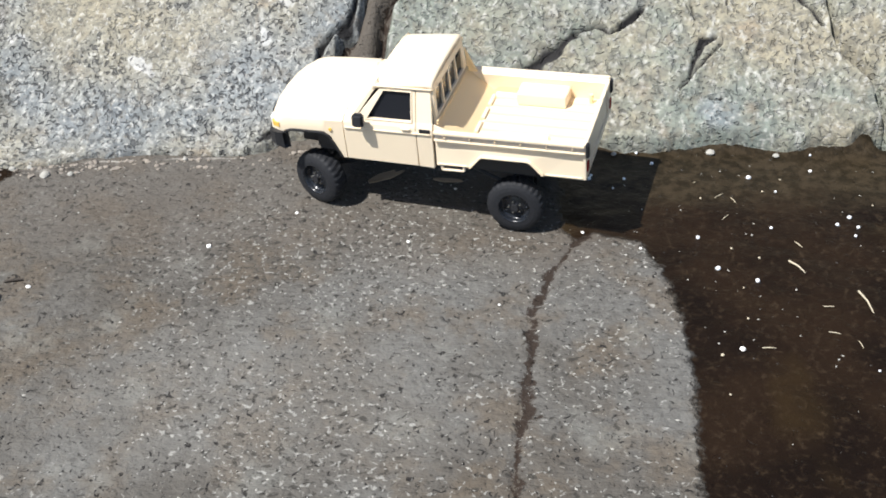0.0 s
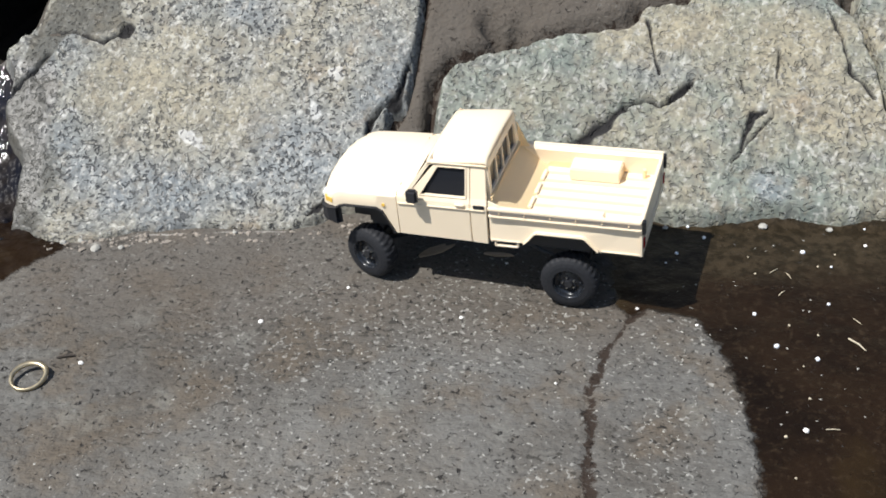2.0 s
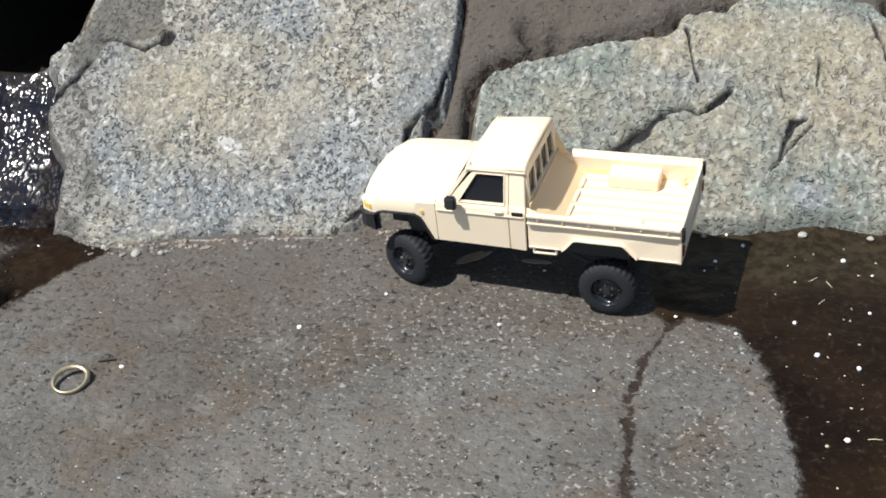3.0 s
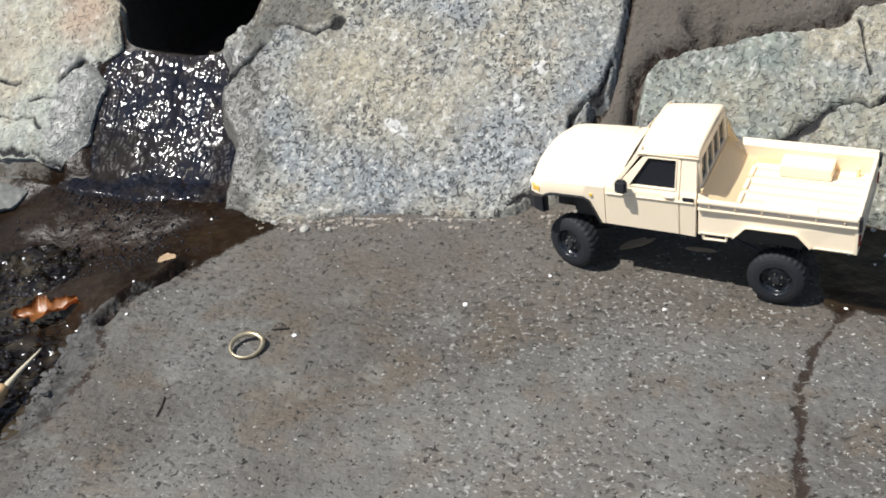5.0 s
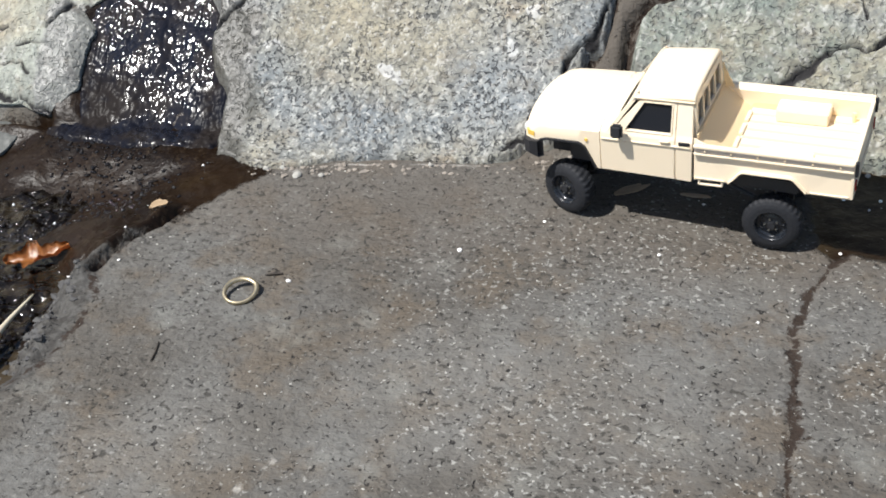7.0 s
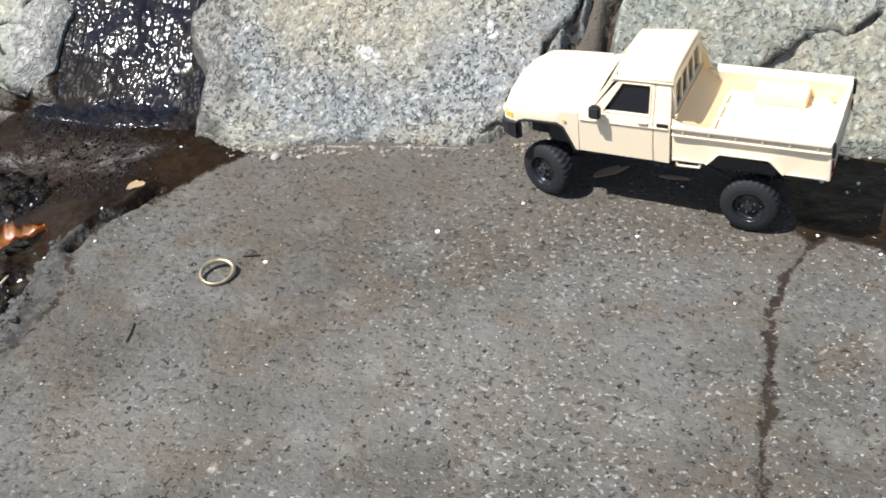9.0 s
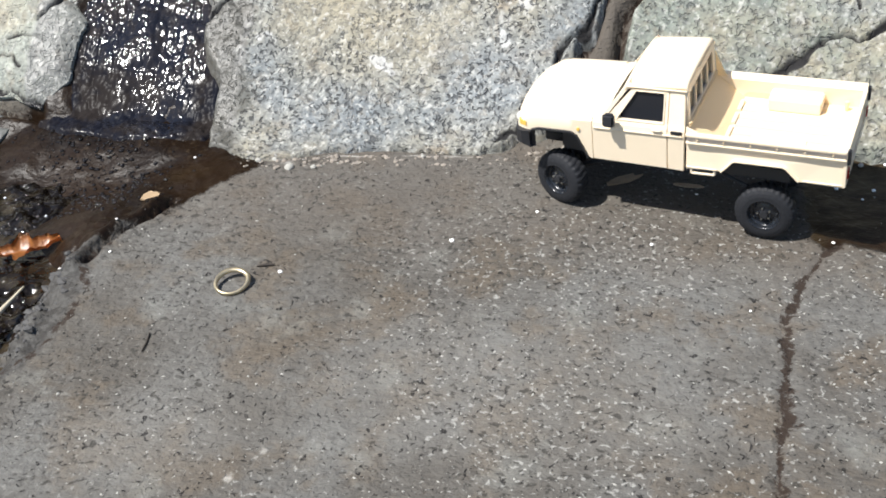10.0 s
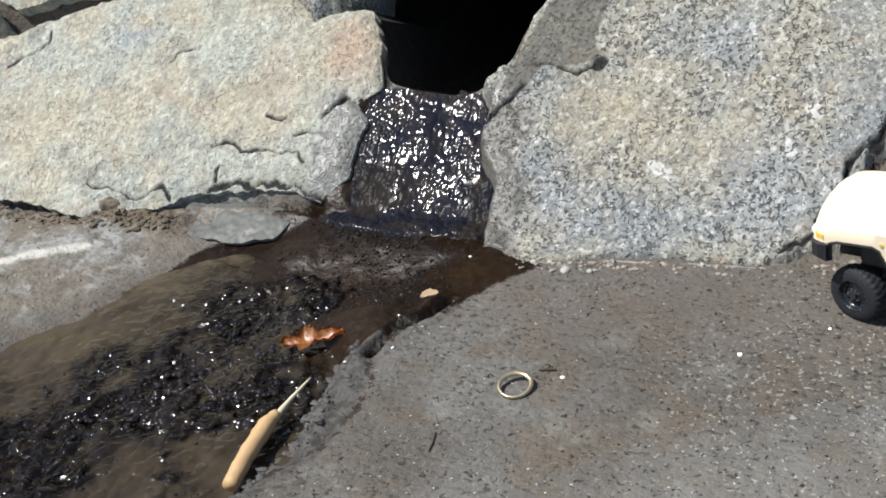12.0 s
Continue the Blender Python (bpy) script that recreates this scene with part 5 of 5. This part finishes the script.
        w = make_wheel(truck, x, 0.0275, 0)
        w.matrix_local = pose(x, 0.0275, 0.0167, 0, 0, 180 + steer)
    return truck


build_truck(pose(0.0125, 0.057, 0.0, 0, 0, -12.5))

# ---- small things lying about ----


def height_at(x, y):
    z, _ = ground_height(np.array([float(x)]), np.array([float(y)]))
    return float(z[0])


def thing(name, bm, material, label, category, group="", kind="", smooth=False, place=None):
    me = bpy.data.meshes.new(name)
    bmesh.ops.recalc_face_normals(bm, faces=bm.faces)
    bm.to_mesh(me)
    bm.free()
    me.materials.append(material)
    if smooth:
        me.polygons.foreach_set("use_smooth", [True] * len(me.polygons))
    ob = new(name, me)
    if place is not None:
        ob.matrix_world = place
    return tagged(ob, label, category, group, kind)


def build_ring():
    """A split ring of flat wire, a little bent."""
    secs = []
    for i in range(73):
        a = 2 * math.pi * i / 72 * 1.04
        r = 0.0093 + 0.0005 * math.sin(2 * a)
        c = Vector((r * math.cos(a), r * 0.97 * math.sin(a), 0.0014 + 0.0011 * (i / 72) + 0.0006 * math.sin(a)))
        out = Vector((math.cos(a), math.sin(a), 0))
        secs.append([c + out * ((0.00125 + 0.0004 * math.sin(a + 0.4)) * math.cos(b)) + Vector((0, 0, 0.0013 * math.sin(b))) for b in [2 * math.pi * j / 8 for j in range(9)]])
    bm = loft(secs, close=False)
    bmesh.ops.remove_doubles(bm, verts=bm.verts, dist=1e-7)
    return thing("metal_ring", bm, BRASS, "small dull brass split ring lying on the slab", "ring", smooth=True, place=pose(-0.229, -0.0645, height_at(-0.229, -0.0645) + 0.001, 9, 0, 30))


def build_leaf(name, length, width, curl, material, label, place):
    bm = bmesh.new()
    rows = []
    n, m = 30, 8
    for i in range(n + 1):
        u = i / n
        w = width * (math.sin(math.pi * u ** 0.8) ** 0.8) * (1 + 0.3 * math.sin(17 * u + 1) + 0.2 * math.sin(41 * u)) + 0.0003
        row = []
        for j in range(m + 1):
            v = 2 * j / m - 1
            z = curl * (v * v) * width + 0.25 * curl * length * (u - 0.5) ** 2 + 0.0006 * math.sin(9 * u + 4 * v) - 0.0008 * math.exp(-(v / 0.12) ** 2)
            row.append(((u - 0.5) * length, v * w * 0.5 * (1 + 0.15 * math.sin(11 * u + 3 * v)) + 0.12 * length * (u - 0.4) ** 2, z + 0.001))
        rows.append(row)
    bm = loft(rows)
    bmesh.ops.solidify(bm, geom=list(bm.faces), thickness=0.0003)
    bm = rod((0.5 * length, 0, 0.001 + curl * 0.06 * length), (0.5 * length + 0.3 * length, 0.1 * length, 0.002), 0.0004, bm, 6)
    return thing(name, bm, material, label, "leaf", smooth=True, place=place)


def bent_stick(name, points, radii, material, label, category, seed=0, sides=10):
    rng = random.Random(seed)
    secs = []
    dense = []
    for k in range(len(points) - 1):
        for s in range(6):
            t = s / 6
            dense.append((Vector(points[k]).lerp(Vector(points[k + 1]), t), radii[k] * (1 - t) + radii[k + 1] * t))
    dense.append((Vector(points[-1]), radii[-1]))
    for i, (p, r) in enumerate(dense):
        q = dense[min(i + 1, len(dense) - 1)][0] - dense[max(i - 1, 0)][0]
        m = q.to_track_quat("Z", "Y").to_matrix()
        wob = 1 + rng.uniform(-0.08, 0.08)
        secs.append([p + m @ Vector((r * wob * math.cos(b), r * wob * math.sin(b), 0)) for b in [2 * math.pi * j / sides for j in range(sides)] + [0]])
    bm = loft(secs)
    bmesh.ops.remove_doubles(bm, verts=bm.verts, dist=1e-7)
    bmesh.ops.holes_fill(bm, edges=[e for e in bm.edges if e.is_boundary], sides=sides + 2)
    return thing(name, bm, material, label, category, smooth=True)


build_ring()
build_leaf("fallen_leaf", 0.042, 0.016, 0.3, LEAF_WET, "wet orange-brown leaf lying in the stream", pose(-0.378, -0.030, -0.0122, 8, -8, 18))
bent_stick("stick", [(-0.358, -0.168, -0.0085), (-0.361, -0.145, -0.0075), (-0.3625, -0.118, -0.0065), (-0.361, -0.108, -0.006)], [0.0046, 0.0052, 0.0050, 0.0032], WOOD, "pale peeled stick lying in the gully", "stick", 3)
bent_stick("broken_twig", [(-0.3605, -0.108, -0.0065), (-0.3595, -0.094, -0.006), (-0.356, -0.074, -0.0045)], [0.0022, 0.0013, 0.0006], STRAW, "thin split twig beyond the stick's end", "twig", 4)
z = height_at(-0.258, -0.119)
bent_stick("dark_twig", [(-0.2592, -0.1110, z + 0.0007), (-0.2576, -0.119, z + 0.0006), (-0.2572, -0.1265, z + 0.0006)], [0.0005, 0.0007, 0.0004], TWIG, "tiny black twig on the slab", "twig", 5, 6)


z = height_at(-0.2165, -0.0435)
bent_stick("dark_twig", [(-0.2215, -0.0450, z + 0.0009), (-0.2165, -0.0435, z + 0.0011), (-0.2115, -0.0425, z + 0.0009)], [0.0005, 0.0009, 0.0005], TWIG, "short dark twig beside the ring", "twig", 6, 6)


def pebble(name, material, label, category, group, size, seed, flat=1.0):
    bm = bmesh.new()
    bmesh.ops.create_icosphere(bm, subdivisions=2, radius=size)
    for v in bm.verts:
        v.co *= 1 + 0.28 * noise.noise(v.co / size * 1.3 + Vector((seed * 3.1, 0, 0)))
        v.co.z *= flat
    return thing(name, bm, material, label, category, group, smooth=flat > 0.9)


def strew(first, spots, rng, level=None, grow=(0.8, 1.3)):
    """Lays the first thing and copies of it on the ground at the spots."""
    for i, (x, y) in enumerate(spots):
        z = height_at(x, y) if level is None else level
        g = rng.uniform(*grow)
        m = pose(x, y, z + 0.0007, rng.uniform(-12, 12), rng.uniform(-12, 12), rng.uniform(0, 360))
        if i == 0:
            first.matrix_world = m
        else:
            made = copy_thing(first, m)
            made.scale = (g, g, g)


rng = random.Random(7)
BUBBLES = [(0.104, 0.070), (0.125, 0.070), (0.118, 0.060), (0.134, 0.099), (0.143, 0.088), (0.200, 0.073), (0.214, 0.058), (0.241, 0.099), (0.244, 0.026), (0.252, 0.033), (0.255, 0.023),
           (0.252, 0.015), (0.192, -0.028), (0.206, 0.021), (0.241, -0.097), (0.172, -0.018), (0.164, 0.011), (0.105, 0.073)]
strew(pebble("water_bubble", FOAM, "small bright bubble on the wet film", "bubble", "bubbles on the wet patch", 0.0013, 1, 0.95), BUBBLES, rng, grow=(0.5, 1.2))
strew(pebble("water_bubble", FOAM, "small bright bubble drifting on the stream", "bubble", "bubbles on the stream", 0.0011, 2, 0.95),
      [(-0.505, 0.0), (-0.495, -0.004), (-0.456, 0.008), (-0.414, -0.152), (-0.48, -0.068), (-0.462, -0.066), (-0.43, 0.03), (-0.39, 0.012)], rng, level=-0.0155, grow=(0.7, 1.2))
strew(pebble("white_chip", CHALK, "small white stone chip", "chip", "white chips", 0.0016, 3, 0.5),
      [(0.177, -0.084), (-0.069, 0.025), (0.0, 0.0), (-0.114, -0.009), (0.099, 0.013), (-0.32, -0.018), (-0.315, -0.042), (-0.339, -0.06), (0.027, 0.098), (-0.306, 0.07), (0.238, 0.081), (0.023, 0.055),
       (0.054, -0.055), (0.04, 0.094), (-0.206, -0.049), (0.131, -0.002)], rng, grow=(0.5, 1.0))
strew(pebble("stone_crumb", GRIT_PALE, "pale crumb of stone at the foot of the bank", "stone", "crumbs along the bank", 0.0032, 4, 0.6),
      [(-0.249, 0.071), (-0.237, 0.062), (-0.221, 0.064), (-0.152, 0.083), (0.017, 0.117), (-0.004, 0.108), (-0.03, 0.118), (0.003, 0.097), (0.12, 0.098), (0.18, 0.1), (0.22, 0.098), (-0.26, 0.068)], rng, grow=(0.5, 1.1))
for a, b, label in (((0.211, -0.010), (0.218, -0.021), "short dry straw on the wet film"), ((0.243, -0.036), (0.247, -0.054), "thin dry stalk on the wet film"), ((0.025, 0.088), (0.046, 0.0915), "short dry stalk on the slab")):
    za, zb = height_at(*a) + 0.0011, height_at(*b) + 0.0011
    bent_stick("dry_stalk", [(*a, za), ((a[0] + b[0]) / 2 + 0.0008, (a[1] + b[1]) / 2, (za + zb) / 2 + 0.0004), (*b, zb)], [0.0006, 0.0005, 0.0003], STRAW, label, "stalk", 8, 6)


straws = random.Random(21)
for _ in range(9):
    x, y, turn, reach = straws.uniform(0.16, 0.29), straws.uniform(-0.09, 0.085), straws.uniform(0, 6.28), straws.uniform(0.0022, 0.004)
    ends = [(x - reach * math.cos(turn), y - reach * math.sin(turn)), (x + reach * math.cos(turn), y + reach * math.sin(turn))]
    bent_stick("dry_stalk", [(*ends[0], height_at(*ends[0]) + 0.0005), (x, y, height_at(x, y) + 0.0008), (*ends[1], height_at(*ends[1]) + 0.0005)], [0.0002, 0.00028, 0.00015], STRAW, "thin bit of dry stalk on the wet film", "stalk", 9, 6)


def flake(name, spots, size, material, label, seed):
    """A thin ragged flake of bark."""
    rng = random.Random(seed)
    bm = bmesh.new()
    ring = []
    n = 14
    for i in range(n):
        a = 2 * math.pi * i / n
        r = rng.uniform(0.6, 1.0)
        ring.append(bm.verts.new((size[0] * r * math.cos(a), size[1] * r * math.sin(a), 0.0006 * rng.random())))
    f = bm.faces.new(ring)
    up = bmesh.ops.extrude_face_region(bm, geom=[f])["geom"]
    bmesh.ops.translate(bm, vec=(0, 0, 0.0009), verts=[v for v in up if isinstance(v, bmesh.types.BMVert)])
    x, y, turn = spots
    return thing(name, bm, material, label, "bark", place=pose(x, y, height_at(x, y) + 0.0003, 2, -2, turn))


BARK = plain("tan_bark", (0.34, 0.25, 0.17), 0.8, vary=0.3, grain=200, bump=0.4)
flake("bark_flake", (-0.021, 0.066, 28), (0.013, 0.0045), BARK, "thin tan flake of bark on the slab", 2)
flake("bark_chip", (-0.314, 0.016, 35), (0.0078, 0.0045), LEAF, "small tan chip of bark at the wet edge", 4)
flake("bark_flake", (0.018, 0.063, -6), (0.011, 0.002), BARK, "narrow tan flake of bark on the slab", 3)


def grit(name, material, label, count, size, seed):
    """Loose grains all over the slab, too many to count."""
    rng = np.random.RandomState(seed)
    x, y = rng.uniform(-0.36, 0.33, count), rng.uniform(-0.26, 0.1, count)
    clump = fbm(x, y, 0.07, 3, seed) + rng.uniform(-0.5, 0.5, count) - 0.35 * step_up(-x + 0.6 * (y + 0.1), 0.1, 0.24)
    ok = (inside_distance(GULLY, x, y) < -0.006) & (clump > -0.1) & ((inside_distance(WET_PATCH, x, y) < 0.0) | (rng.rand(count) < 0.2))
    x, y = x[ok], y[ok]
    z, _ = ground_height(x, y)
    corner = np.array([(1, 0, 0), (0, 1, 0), (-1, 0, 0), (0, -1, 0), (0, 0, 1), (0, 0, -1)], float)
    tri = np.array([(0, 1, 4), (1, 2, 4), (2, 3, 4), (3, 0, 4), (1, 0, 5), (2, 1, 5), (3, 2, 5), (0, 3, 5)])
    verts, faces = [], []
    for i in range(len(x)):
        s = size * (0.4 + 1.1 * rng.rand() ** 2)
        a = rng.uniform(0, 6.28)
        c = corner * (s * rng.uniform(0.7, 1.7), s * rng.uniform(0.6, 1.0), s * rng.uniform(0.4, 0.8)) + rng.uniform(-0.2, 0.2, (6, 3)) * s
        ca, sa = math.cos(a), math.sin(a)
        c = np.stack([c[:, 0] * ca - c[:, 1] * sa, c[:, 0] * sa + c[:, 1] * ca, c[:, 2]], -1) + (x[i], y[i], z[i] + 0.1 * s)
        faces += (tri + len(verts)).tolist()
        verts += c.tolist()
    me = bpy.data.meshes.new(name)
    me.from_pydata(verts, [], faces)
    me.materials.append(material)
    return tagged(new(name, me), label, "grit", kind="stuff")


grit("pale_grit", GRIT_PALE, "loose pale grains scattered over the slab", 3300, 0.0006, 5)
strew(pebble("seed_husk", STRAW, "tiny pale husk on the wet film", "husk", "husks on the wet patch", 0.0009, 6, 0.6),
      [(rng.uniform(0.15, 0.28), rng.uniform(-0.12, 0.085)) for _ in range(14)], rng, grow=(0.5, 1.0))
grit("dark_grit", GRIT_DARK, "loose dark grains scattered over the slab", 3400, 0.00052, 6)


def rubble(name, label, count, size, seed, where, material, level=None, smooth=False):
    """Angular bits of rock, past counting."""
    rng = np.random.RandomState(seed)
    x, y = where(rng, count)
    z = ground_height(x, y)[0] if level is None else np.full(count, level)
    verts, faces = [], []
    for i in range(count):
        g = bmesh.new()
        bmesh.ops.create_icosphere(g, subdivisions=1, radius=size * (0.25 + 0.75 * rng.rand() ** 2))
        pts = np.array([v.co[:] for v in g.verts]) * (1 + rng.uniform(-0.3, 0.35, (len(g.verts), 1))) * (rng.uniform(0.8, 1.5), 1, rng.uniform(0.5, 0.8))
        a = rng.uniform(0, 6.28)
        pts = np.stack([pts[:, 0] * math.cos(a) - pts[:, 1] * math.sin(a), pts[:, 0] * math.sin(a) + pts[:, 1] * math.cos(a), pts[:, 2]], -1) + (x[i], y[i], z[i])
        faces += [[v.index + len(verts) for v in f.verts] for f in g.faces]
        verts += pts.tolist()
        g.free()
    me = bpy.data.meshes.new(name)
    me.from_pydata(verts, [], faces)
    me.materials.append(material)
    me.polygons.foreach_set("use_smooth", [smooth] * len(me.polygons))
    return tagged(new(name, me), label, "rubble", kind="stuff")


def gully_side(rng, count):
    y = -0.045 - 0.15 * rng.rand(count)
    return np.interp(-y, [0.045, 0.08, 0.12, 0.16, 0.2], [-0.346, -0.338, -0.338, -0.35, -0.362]) + rng.normal(0, 0.007, count), y


def bank_foot(rng, count):
    x = rng.uniform(-0.82, -0.555, count)
    y = np.interp(x, [-0.82, -0.74, -0.64, -0.56, -0.45], [0.085, 0.072, 0.07, 0.086, 0.085]) - 0.02 * rng.rand(count) ** 2 + 0.006 * rng.rand(count)
    return x, y


def slab_foot(rng, count):
    x = rng.uniform(-0.27, 0.07, count)
    y = np.interp(x, [-0.27, -0.2, -0.1, -0.04, 0.05, 0.27], [0.066, 0.08, 0.088, 0.112, 0.107, 0.1]) - 0.012 * rng.rand(count) ** 2
    return x, y


rubble("rubble", "dark angular rubble crumbling down the side of the gully", 190, 0.0034, 11, gully_side, plain("broken_rock", (0.06, 0.058, 0.056), 0.75, vary=0.6, grain=150, bump=0.5))
rubble("soil_crumbs", "brown crumbs of soil and stone along the foot of the pale block", 700, 0.003, 12, bank_foot, plain("soil_crumb", (0.1, 0.078, 0.054), 0.9, vary=0.7, grain=120, bump=0.6))
rubble("foot_crumbs", "fine stone crumbs lying along the foot of the bank", 200, 0.0022, 13, slab_foot, plain("stone_crumb_grey", (0.24, 0.21, 0.175), 0.85, vary=0.7, grain=150, bump=0.4))


def gully_bed(rng, count):
    """Thickest along the run of fast water, thinning out towards the silt."""
    run = [(-0.395, 0.034), (-0.398, 0.0), (-0.408, -0.045), (-0.428, -0.09), (-0.452, -0.125), (-0.5, -0.19)]
    along = rng.rand(count) * 0.98
    x = np.interp(along, np.linspace(0, 1, len(run)), [p[0] for p in run])
    y = np.interp(along, np.linspace(0, 1, len(run)), [p[1] for p in run])
    wide = np.interp(along, [0, 0.25, 0.6, 1.0], [0.016, 0.02, 0.032, 0.045])
    return x + rng.normal(0, 1, count) * wide, y + rng.normal(0, 0.6, count) * wide


rubble("wet_gravel", "black wet gravel glistening in the shallow stream", 1500, 0.0030, 14, gully_bed, plain("wet_black_rock", (0.010, 0.008, 0.007), 0.11, vary=0.5, grain=120, bump=0.3), level=-0.0176, smooth=True)


def wet_foot(rng, count):
    """The wet rock between the foot of the running water and the dry slab."""
    y = 0.1 * rng.rand(count) ** 0.7
    return np.interp(y, [0.0, 0.04, 0.1], [-0.352, -0.358, -0.4]) + rng.normal(0, 0.026, count), y


rubble("wet_grit", "small wet dark stones on the rock below the running water", 650, 0.0018, 15, wet_foot, bpy.data.materials["wet_black_rock"], smooth=True)
